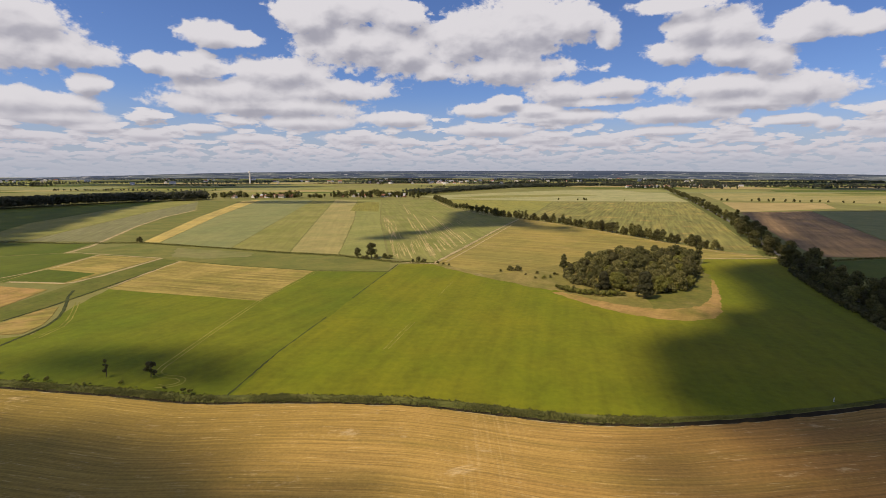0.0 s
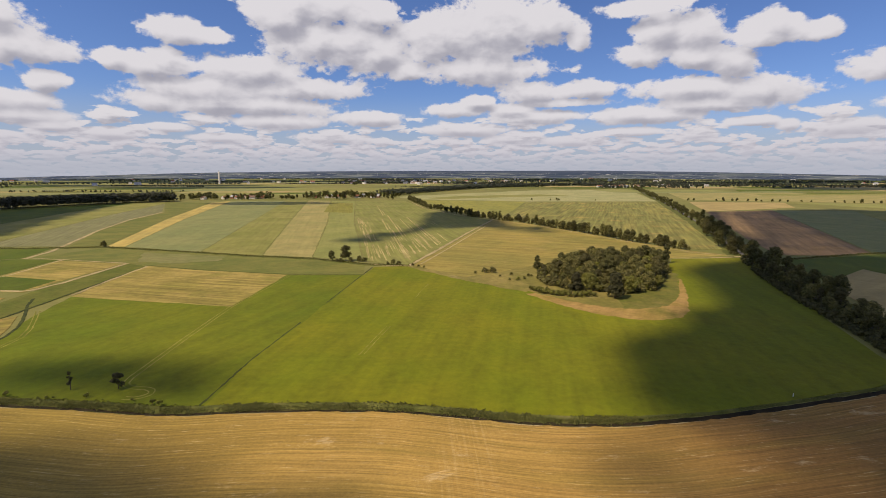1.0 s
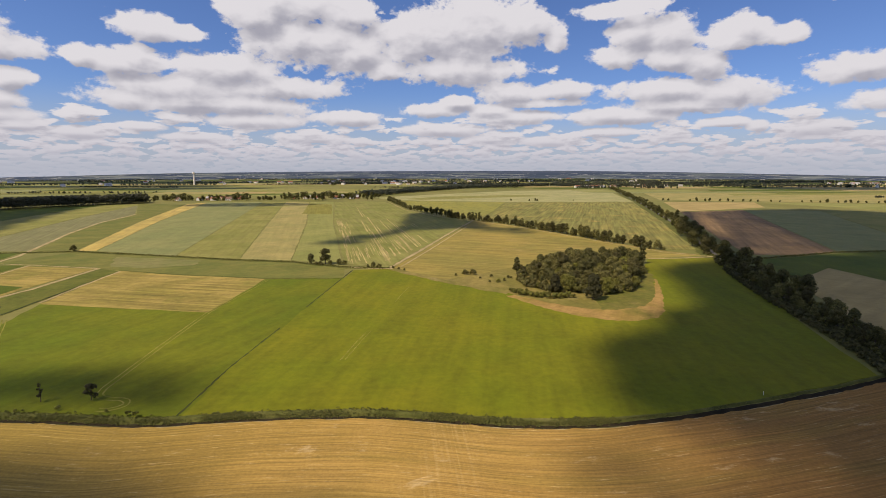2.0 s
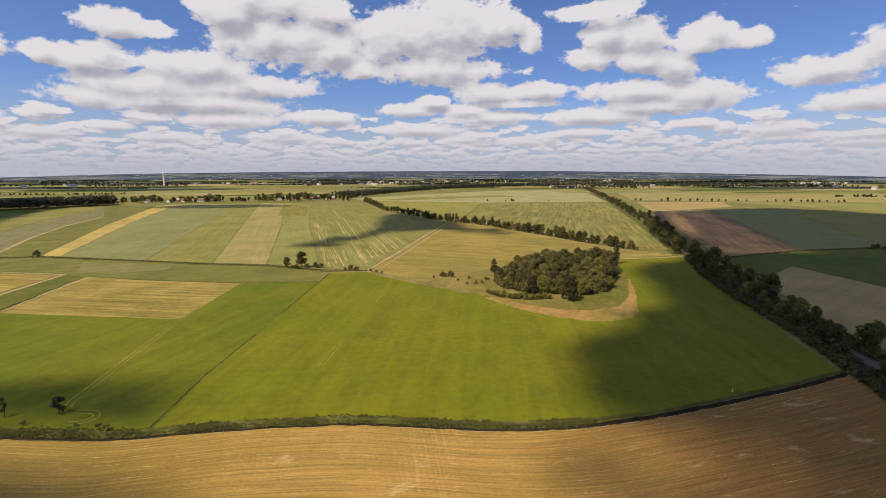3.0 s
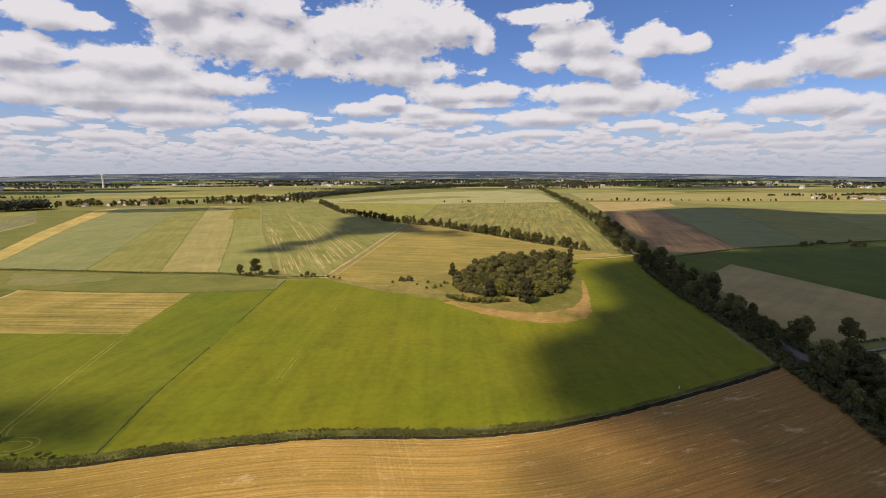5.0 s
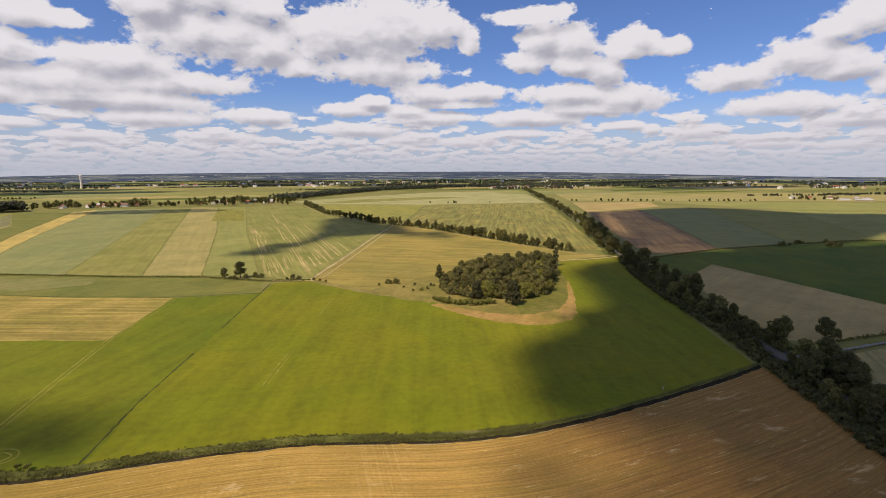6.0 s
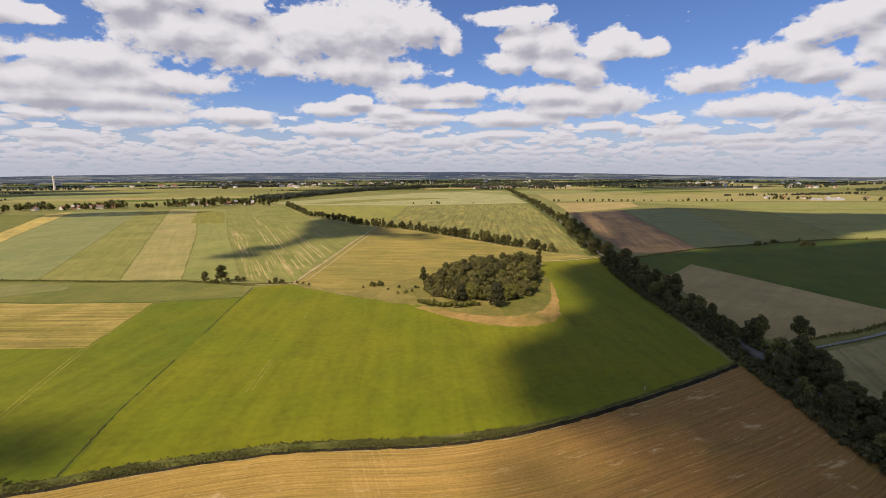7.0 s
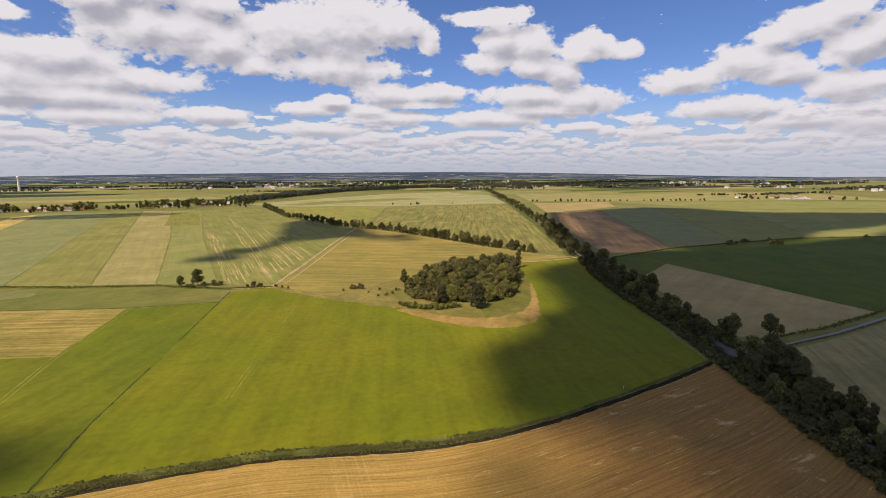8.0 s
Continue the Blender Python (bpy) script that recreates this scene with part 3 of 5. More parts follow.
# the far side, to the left
field("green strip beside a pale track", [(-312, 440), (-279, 437), (-352, 690), (-437, 1040), (-548, 1075), (-411, 800), (-395, 680), (-360, 561)], STRIP_GREEN, 0.28)
field("grey-beige strip of crop", [(-316, 440), (-364, 561), (-399, 680), (-415, 800), (-520, 1020), (-470, 760), (-390, 442)], crop("grey_beige_crop", (0.19, 0.185, 0.085), (0.165, 0.165, 0.07), -22), 0.26)
field("light olive field", [(-392, 442), (-472, 760), (-522, 1022), (-575, 1050), (-562, 800), (-520, 600), (-440, 435)], OLIVE, 0.30)
field("dark green field below the plantation", [(-442, 435), (-522, 600), (-564, 800), (-592, 1035), (-665, 962), (-751, 808), (-900, 640), (-700, 430), (-420, 330), (-306, 380), (-318, 430)], DARK_GREEN, 0.2)
field("wide green field beyond the stubble plots", [(-420, 326), (-306, 376), (-272, 370), (-270, 316), (-264, 278), (-264, 236), (-330, 210), (-600, 250), (-700, 400)], DARK_GREEN, 0.24)
# beyond the diagonal row of trees
field("pale field of ripening corn behind a row of trees", [(-60, 1250), (118, 1415), (397, 1640), (757, 1700), (528, 1030), (242, 1045), (-2, 1140)], crop("pale_corn", (0.34, 0.32, 0.15), (0.27, 0.275, 0.115), 60), 0.3)
field("green band within the pale corn", [(20, 1190), (120, 1290), (350, 1360), (420, 1290), (250, 1230), (60, 1150)], OLIVE, 0.42)
field("yellow-green meadow", [(2, 1130), (236, 1036), (150, 770), (120, 700), (40, 830)], crop("yellow_green_meadow", (0.26, 0.24, 0.05), (0.21, 0.21, 0.05), -9), 0.3)
field("olive field with dry streaks beside the avenue", [(240, 1034), (520, 1016), (366, 640), (262, 392), (240, 392), (216, 440), (188, 512), (158, 590), (130, 690), (156, 770)],
      crop("olive_dry_streaks", (0.225, 0.20, 0.055), (0.175, 0.175, 0.048), 23, 4.0, 0.5, 0.02, 0.5, (0.33, 0.24, 0.07)), 0.26)
# beyond the avenue
field("sunlit strip of pale stubble", [(588, 1010), (777, 977), (690, 840), (474, 762)], FAWN, 0.3)
field("brown ploughed field", [(472, 758), (605, 786), (372, 368), (330, 358), (288, 362), (320, 440)], PLOUGHED, 0.2)
field("grey-green field beside the ploughed land", [(607, 786), (726, 760), (468, 371), (375, 369)], GREY_GREEN, 0.27)
field("olive field along a ditch", [(728, 758), (850, 690), (586, 373), (471, 372)], OLIVE, 0.3)
field("green field beyond a ditch", [(853, 690), (1060, 560), (760, 345), (662, 346), (590, 373)], PALE_GREEN, 0.26)
field("dark green field beside the avenue", [(275, 338), (372, 361), (459, 364), (548, 366), (662, 337), (800, 330), (800, 190), (420, 173), (305, 156), (306, 306), (249, 272)], DARK_GREEN, 0.3)
field("fawn stubble field by the water", [(304, 305), (303, 156), (247, 147.5), (208, 147), (193, 158), (246, 269)], FAWN, 0.24)
field("pale stubble field beyond the road", [(199, 133), (247, 137), (301, 144), (420, 160), (420, -100), (120, -100), (154, 40), (176, 98)], crop("pale_grey_stubble", (0.28, 0.24, 0.10), (0.22, 0.195, 0.08), 40), 0.2)
# around the copse
field("rough grass round the copse", [(60, 262), (70, 246), (82, 231), (99, 220), (118, 219), (134, 240), (152, 272), (174, 318), (186, 344), (80, 329), (30, 294), (34, 284)], ROUGH_GRASS, 0.33, 2.0, 6.0, "grass")
field("bare reddish soil curving round the copse", [(59, 252), (66, 238), (76, 222), (86, 211), (98, 204), (110, 202), (122, 206), (129, 214), (137, 228), (141, 236), (149, 251), (156, 266), (163, 282), (162, 283), (153.5, 267), (146, 252.5), (137, 239), (126, 226),
      (117, 222), (108, 220), (96, 222), (84, 230), (74, 241), (64, 253)], BARE, 0.36, 0.7, 2.4, "bare soil")
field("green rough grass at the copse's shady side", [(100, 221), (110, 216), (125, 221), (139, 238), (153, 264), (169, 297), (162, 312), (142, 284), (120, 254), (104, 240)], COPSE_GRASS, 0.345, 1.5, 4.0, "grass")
# margins, tracks and drains
lane("verge", "grassy ditch between the strips and the meadow", [(-420, 440), (-345, 428), (-275, 432), (-185, 401), (-129, 379), (-81, 366), (-38, 341), (-6, 334)], 5.0, DARK_GRASS, 0.45, "grass", 0.25)
lane("verge", "rough grass margin of the gold meadow", [(-6, 334), (27, 292), (62, 258)], 7.0, ROUGH_GRASS, 0.42, "grass", 0.3)
for ends in ([(-32, 331), (-47, 240)], [(-52.5, 208), (-60, 165), (-63, 134), (-63.5, 130.5)]):
    lane("drain", "narrow dark drain across the green field", ends, 0.62, DRAIN, 0.36, "drain", 0.7, None, 2.2)
lane("drain", "shallow drain along the crop strip", [(-35, 306), (-85, 310), (-151, 329), (-193, 346)], 1.4, DARK_GRASS, 0.40, "drain")
lane("track", "pale dirt track between two fields", [(-6, 336), (20, 412), (60, 532), (106, 660)], 2.5, TRACK, 0.44, "track", 0.45)
lane("track", "second pale wheel track beside the first", [(2, 340), (28, 414), (68, 534), (84, 580)], 1.2, TRACK, 0.36, "track", 0.4)
lane("track", "pale dirt track along the diagonal tree row", [(-20, 1090), (14, 850), (76, 686), (104, 652), (147, 575), (177, 500), (203, 430), (226, 380), (254, 356)], 1.5, TRACK, 0.40, "track", 0.5)
lane("track", "pale track at the meadow's end", [(196, 353), (226, 352), (256, 357)], 2.6, TRACK, 0.43, "track", 0.3)
lane("track", "winding pale dirt track", [(-301, 377), (-307, 412), (-316, 437), (-362, 561), (-397, 680), (-410, 770), (-418, 810)], 3.0, TRACK, 0.42, "track", 0.3)
lane("track", "pale path along the ditch", [(-38, 343), (-22, 336), (-4, 333)], 2.0, TRACK, 0.50, "track", 0.4)
lane("verge", "grassy ditch beyond the avenue", [(278, 342), (371, 365), (459, 368), (548, 370), (662, 342), (800, 334)], 4.0, DARK_GRASS, 0.5, "grass", 0.3)
lane("track", "sandy edge of the stubble plot", [(-258, 277), (-219, 272), (-214, 292), (-212, 354)], 2.5, TRACK, 0.40, "track", 0.4)
lane("track", "narrow sandy path along the crop strip", [(-302, 381), (-286, 377), (-269, 372), (-240, 363), (-213, 355)], 1.5, TRACK, 0.44, "track", 0.6)
lane("track", "pale sandy rim of the stubble plot", [(-300, 262), (-271, 286), (-264, 315), (-269, 370)], 1.6, TRACK, 0.40, "track", 0.6)
lane("track", "pale sandy rim of the yellow stubble", [(-188, 262), (-190, 300), (-191, 342)], 1.4, TRACK, 0.44, "track", 0.7)
lane("drain", "dark overgrown drain along the grassy hollow", [(-191, 338), (-191, 268), (-190.5, 229), (-193, 202)], 1.2, DRAIN, 0.42, "drain", 0.6, None, 3.0)
lane("drain", "dark overgrown drain bending through the green field", [(-203, 256), (-196, 243), (-187, 230), (-179, 218), (-172.5, 207), (-168, 195), (-167, 184), (-166.5, 171), (-165, 158)], 1.3, DRAIN, 0.46, "drain", 0.2, None, 1.5)
for off in (3.2, 5.0):
    lane("tramline", "pale wheel line beside a bending drain", [(-187 + off, 232), (-178 + off, 218), (-170 + off, 205), (-165 + off, 194), (-164 + off, 180)], 0.5, WORN, 0.36, "wheel track", 0.6, None, 2.0)
WHEELS = [(-83, 306), (-93, 236), (-94, 190), (-94, 152), (-93.2, 147.6), (-90.8, 145.2), (-87.5, 144.2), (-84.4, 143.8), (-82.2, 142.4), (-81.3, 140.2), (-82.4, 138.2), (-85, 137.2), (-88, 137.6)]
for off in (-0.9, 0.9):
    line = [(p.x - way.y * off, p.y + way.x * off) for p, way in along(WHEELS, 1.3)]
    lane("tramline", "faint pale wheel line through green cereal", line, 0.45, WORN, 0.36, "wheel track", 0.5, None, 1.3)
# worn wheel marks in the cereal
for x0, y0 in ((-22, 168), (-20.4, 168), (-2, 246)):
    lane("tramline", "faint pale wheel line through green cereal", [(x0, y0), (x0 + 4, y0 + 17), (x0 + 8, y0 + 32)], 0.4, WORN, 0.335, "wheel track", 0.9, None, 1.5)


# ---- the road, its bridge and the water ----
ROAD = ((120, 0), (147, 66), (161, 100), (178, 140), (191, 174), (211, 238), (237, 302), (261, 366), (374, 622), (540, 1034), (858, 1880), (1080, 2480))
lane("road", "narrow grey asphalt country road", ROAD, 3.4, ASPHALT, 0.42, "road", 0.02, None, 5.0, 0.12)
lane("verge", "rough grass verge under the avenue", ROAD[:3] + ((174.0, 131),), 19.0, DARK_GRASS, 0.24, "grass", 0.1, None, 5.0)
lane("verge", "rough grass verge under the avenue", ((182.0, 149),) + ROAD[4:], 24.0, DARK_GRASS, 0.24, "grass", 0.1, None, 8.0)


def build_bridge():
    bridge = tagged(new("road_bridge"), "small concrete bridge where the road crosses the ditch", "bridge")
    bridge.matrix_world = pose(178, 140, 0, 0, 0, -21)
    part("deck", box(bmesh.new(), -4.0, 4.0, -5.5, 5.5, -0.35, 0.38), CONCRETE, bridge)
    for side in (-1, 1):
        part("abutment", box(bmesh.new(), -4.4, 4.4, side * 4.6 - 0.9, side * 4.6 + 0.9, -1.8, -0.3), CONCRETE, bridge)
        wall = part("parapet", box(bmesh.new(), side * 3.7 - 0.18, side * 3.7 + 0.18, -5.6, 5.6, 0.36, 0.85), CONCRETE, bridge)
        part("coping", box(bmesh.new(), side * 3.7 - 0.26, side * 3.7 + 0.26, -5.7, 5.7, 0.852, 0.96), CONCRETE, wall)


build_bridge()


def build_water():
    bm = bmesh.new()
    rows = []
    for x in range(176, 640, 4):
        wide = 0.95 + 0.5 * noise.noise((x * 0.16, 0, 5))
        y = ditch_y(x) + 0.35 * noise.noise((x * 0.09, 4, 1))
        rows.append([bm.verts.new((x, y + s * wide, -0.85)) for s in (-1, 1)])
    for a, b in zip(rows, rows[1:]):
        bm.faces.new((a[0], b[0], b[1], a[1]))
    tagged(new("water", mesh_of("water", bm, WATER)), "still water in the field ditch", "water", "", "structure")


build_water()


# ---- plants ----
def cards(rng, clumps, count, size, squash=0.85):
    """Leaf sprays as small skewed quads on the outside of the clumps."""
    pick = np.random.default_rng(rng.randrange(1 << 30))
    centres = np.array([c[:3] for c in clumps])
    radii = np.array([c[3] for c in clumps])
    which = pick.choice(len(clumps), count, p=radii**2 / (radii**2).sum())
    way = pick.normal(size=(count, 3))
    way[:, 2] = way[:, 2] + 0.25
    way /= np.linalg.norm(way, axis=1)[:, None]
    mid = centres[which] + way * (radii[which] * pick.uniform(0.62, 1.08, count))[:, None] * (1, 1, squash)
    face = way + (0, 0, 0.35) + pick.normal(size=(count, 3)) * 0.38
    face /= np.linalg.norm(face, axis=1)[:, None]
    u = np.cross(face, pick.normal(size=(count, 3)))
    u /= np.linalg.norm(u, axis=1)[:, None]
    v = np.cross(face, u)
    s = size * pick.uniform(0.6, 1.3, (count, 1))
    corner = [mid + s * (a * u * pick.uniform(0.6, 1.1, (count, 1)) + b * v * pick.uniform(0.6, 1.1, (count, 1))) for a, b in ((-0.6, -0.5), (0.5, -0.6), (0.6, 0.5), (-0.5, 0.6))]
    return np.stack(corner, 1).reshape(-1, 3)


def card_mesh(name, corners, material):
    data = bpy.data.meshes.new(name)
    count = len(corners) // 4
    data.from_pydata(corners.tolist(), [], np.arange(count * 4).reshape(-1, 4).tolist())
    data.materials.append(material)
    return data


# kind: height, spread, bare trunk, clumps, cards, card size, shape, leaf
KINDS = {
    "broad": (13.0, 10.5, 1.6, 30, 2300, 0.64, "dome", "mid"),
    "broad_two": (12.0, 9.5, 1.2, 26, 2100, 0.64, "dome", "mid"),
    "broad_light": (11.0, 9.5, 1.0, 26, 2100, 0.62, "dome", "light"),
    "broad_dark": (13.5, 10.0, 1.5, 28, 2300, 0.66, "dome", "dark"),
    "tall": (17.0, 7.5, 2.0, 24, 2000, 0.66, "spire", "mid"),
    "tall_dark": (16.0, 7.0, 1.6, 24, 2000, 0.66, "spire", "dark"),
    "round": (17.0, 14.5, 3.0, 40, 3200, 0.7, "dome", "dark"),
    "cone": (10.0, 9.0, 0.6, 34, 3000, 0.6, "cone", "deep"),
    "bush": (3.8, 5.2, 0.2, 9, 420, 0.55, "dome", "mid"),
    "bush_light": (3.2, 5.0, 0.2, 9, 420, 0.5, "dome", "light"),
    "thin": (6.0, 5.2, 0.5, 15, 620, 0.42, "dome", "deep"),
    "sapling": (5.6, 2.0, 0.7, 8, 210, 0.40, "spire", "deep"),
    "far_broad": (13.0, 11.0, 1.4, 14, 300, 1.7, "dome", "mid"),
    "far_tall": (17.0, 8.0, 1.6, 14, 300, 1.7, "spire", "dark"),
    "far_round": (11.0, 10.0, 1.0, 12, 260, 1.7, "dome", "dark"),
}
LEAVES = {"mid": LEAF, "light": LEAF_LIGHT, "dark": LEAF_DARK, "deep": LEAF_DEEP}
MODELS = {}


def clumps_of(rng, height, spread, bare, count, shape):
    out = []
    for _ in range(count):
        h = rng.uniform(0.0, 1.0)
        z = bare + (height - bare) * (0.12 + 0.78 * h)
        if shape == "cone":
            reach = spread / 2 * (1.0 - 0.85 * h) * 0.75
        elif shape == "spire":
            reach = spread / 2 * (0.45 + 0.55 * math.sin(math.pi * min(1, h * 0.85 + 0.15))) * 0.72
        else:
            reach = spread / 2 * math.sqrt(max(0.1, 1 - (1.75 * h - 0.72) ** 2)) * 0.74
        a, d = rng.uniform(0, math.tau), reach * math.sqrt(rng.uniform(0.1, 1.0))
        out.append((d * math.cos(a), d * math.sin(a), z, spread * rng.uniform(0.13, 0.22)))
    out.append((0, 0, height - spread * 0.14, spread * 0.16))
    return out


def build_plant(kind):
    height, spread, bare, count, number, size, shape, leaf = KINDS[kind]
    rng = random.Random(kind)
    clumps = clumps_of(rng, height, spread, bare, count, shape)
    plant = new("bush" if height < 5 else "tree")
    bm = bmesh.new()
    far = kind.startswith("far")
    r = 0.018 * height + 0.05
    lean = rng.uniform(-0.3, 0.3)
    stem = [(0, 0, -0.3), (lean * 0.4, 0.1, bare), (lean, -0.1, height * 0.45), (lean * 0.5, 0.15, height * 0.8)]
    tube(bm, stem, (r * 1.25, r, r * 0.65, r * 0.2), 5 if far else 7)
    for c in clumps[: 3 if far else 9]:
        base = Vector((lean * 0.6, 0, bare + (c[2] - bare) * 0.35))
        tip = Vector(c[:3])
        tube(bm, [base, (base + tip) / 2 + Vector((0, 0, 0.4)), tip], (r * 0.45, r * 0.3, r * 0.1), 4)
    part("trunk" if height >= 5 else "stem", bm, BARK, plant, "", True)
    crown = new("crown", card_mesh("crown", cards(rng, clumps, number, size), LEAVES[leaf]))
    crown.parent = plant
    return plant


def plant(kind, x, y, scale, label, group="", category="", z=0.2):
    """Sets a plant of that kind; the first of a kind is the model of the others."""
    turn = random.Random(f"{kind}{x:.2f}{y:.2f}")
    tall = scale * turn.uniform(0.9, 1.12)
    m = pose(x, y, z, 0, 0, turn.uniform(0, 360)) @ Matrix.Diagonal((scale, scale, tall, 1))
    if kind not in MODELS:
        MODELS[kind] = build_plant(kind)
        ob = MODELS[kind]
        ob.matrix_basis = m
        MODELS[kind + " size"] = Matrix.Diagonal((1 / scale, 1 / scale, 1 / tall, 1))
    else:
        ob = copy_thing(MODELS[kind], m @ MODELS[kind + " size"])
    for key in ("label", "category", "group"):
        if key in ob:
            del ob[key]
    return tagged(ob, label, category or ("bush" if KINDS[kind][0] < 5 else "tree"), group)


def inside(p, ring):
    hit = False
    for (x0, y0), (x1, y1) in zip(ring, ring[1:] + ring[:1]):
        if (y0 > p[1]) != (y1 > p[1]) and p[0] < (x1 - x0) * (p[1] - y0) / (y1 - y0) + x0:
            hit = not hit
    return hit


def copse():
    ring = [(80, 304), (75, 276), (87, 259), (104, 252), (122, 250), (140, 263), (157, 292), (172, 322), (172, 336), (150, 336), (120, 333), (96, 323)]
    rng = random.Random(11)
    taken = []
    for _ in range(4000):
        p = (rng.uniform(64, 180), rng.uniform(244, 342))
        if inside(p, ring) and all((p[0] - q[0]) ** 2 + (p[1] - q[1]) ** 2 > (5.3 if p[0] < 108 else 6.2) ** 2 for q in taken):
            taken.append(p)
    for x, y in taken:
        front = (y - 246 - 0.25 * abs(x - 110)) / 60
        dome = math.exp(-(((x - 126) / 40) ** 2) - ((y - 306) / 34) ** 2)
        size = (0.64 + 0.44 * dome + (0.2 if x > 155 and y > 312 else 0)) * min(1.0, max(0.62, (x - 45) / 62)) * rng.uniform(0.8, 1.18)
        kind = rng.choice(("broad", "broad_two", "broad_light", "broad_dark", "broad_dark", "broad_two", "broad") if front > 0.3 else ("broad", "broad_light", "broad_two", "broad_light"))
        plant(kind, x, y, size, {"broad_light": "light green leafy tree in the dense copse", "broad_dark": "dark green leafy tree in the dense copse"}.get(kind, "green deciduous tree in the dense copse"), "trees of the copse")
    plant("cone", 104, 240.5, 1.3, "dark rounded bushy tree before the copse", "trees of the copse")
    plant("cone", 88, 256, 1.0, "dark rounded bushy tree before the copse", "trees of the copse")
    plant("broad_light", 97, 257, 0.95, "light green leafy tree in the dense copse", "trees of the copse")
    plant("broad_light", 116, 250, 0.8, "light green leafy tree in the dense copse", "trees of the copse")
    plant("tall_dark", 79, 308, 0.72, "slim dark tree at the copse's edge", "trees of the copse")
    plant("tall_dark", 181, 334, 0.85, "slim dark tree at the copse's edge", "trees of the copse")
    for p, way in along([(64, 258), (69, 250), (77, 245), (86, 243.5), (95, 244.5)], 0.7):
        plant("bush_light", p.x + rng.uniform(-0.6, 0.6), p.y + rng.uniform(-0.5, 4.5), rng.uniform(0.6, 0.8), "low leafy bush in a hedge before the copse", "hedge before the copse")
    for k in range(100):
        a = k / 100 * len(ring)
        p, q = ring[int(a)], ring[(int(a) + 1) % len(ring)]
        x, y = p[0] + (q[0] - p[0]) * (a % 1) + rng.uniform(-2, 2), p[1] + (q[1] - p[1]) * (a % 1) + rng.uniform(-2, 2)
        plant("bush" if k % 3 else "bush_light", x, y, rng.uniform(0.7, 1.25), "leafy bush along the edge of the copse", "copse edge bushes")
    for _ in range(22):
        a = rng.uniform(0, math.tau)
        x, y = 122 + 58 * math.cos(a) + rng.uniform(-5, 5), 293 + 42 * math.sin(a) + 0.35 * 58 * math.cos(a) + rng.uniform(-5, 5)
        if not inside((x, y), ring) and x < 100:
            plant(rng.choice(("bush", "bush_light")), x, y, rng.uniform(0.35, 0.75), "small scrub bush in rough grass by the copse", "scrub round the copse")
    for x, y, s in ((44, 309, 1.0), (49, 308.5, 1.05), (37.5, 306, 0.45), (82, 319, 1.35), (60, 300, 0.45), (56, 285, 0.4), (66, 288, 0.5), (52, 296, 0.35)):
        plant("bush", x, y, s, "lone dark bush at the meadow's edge", "scrub round the copse")


copse()


FAR_ROW = []


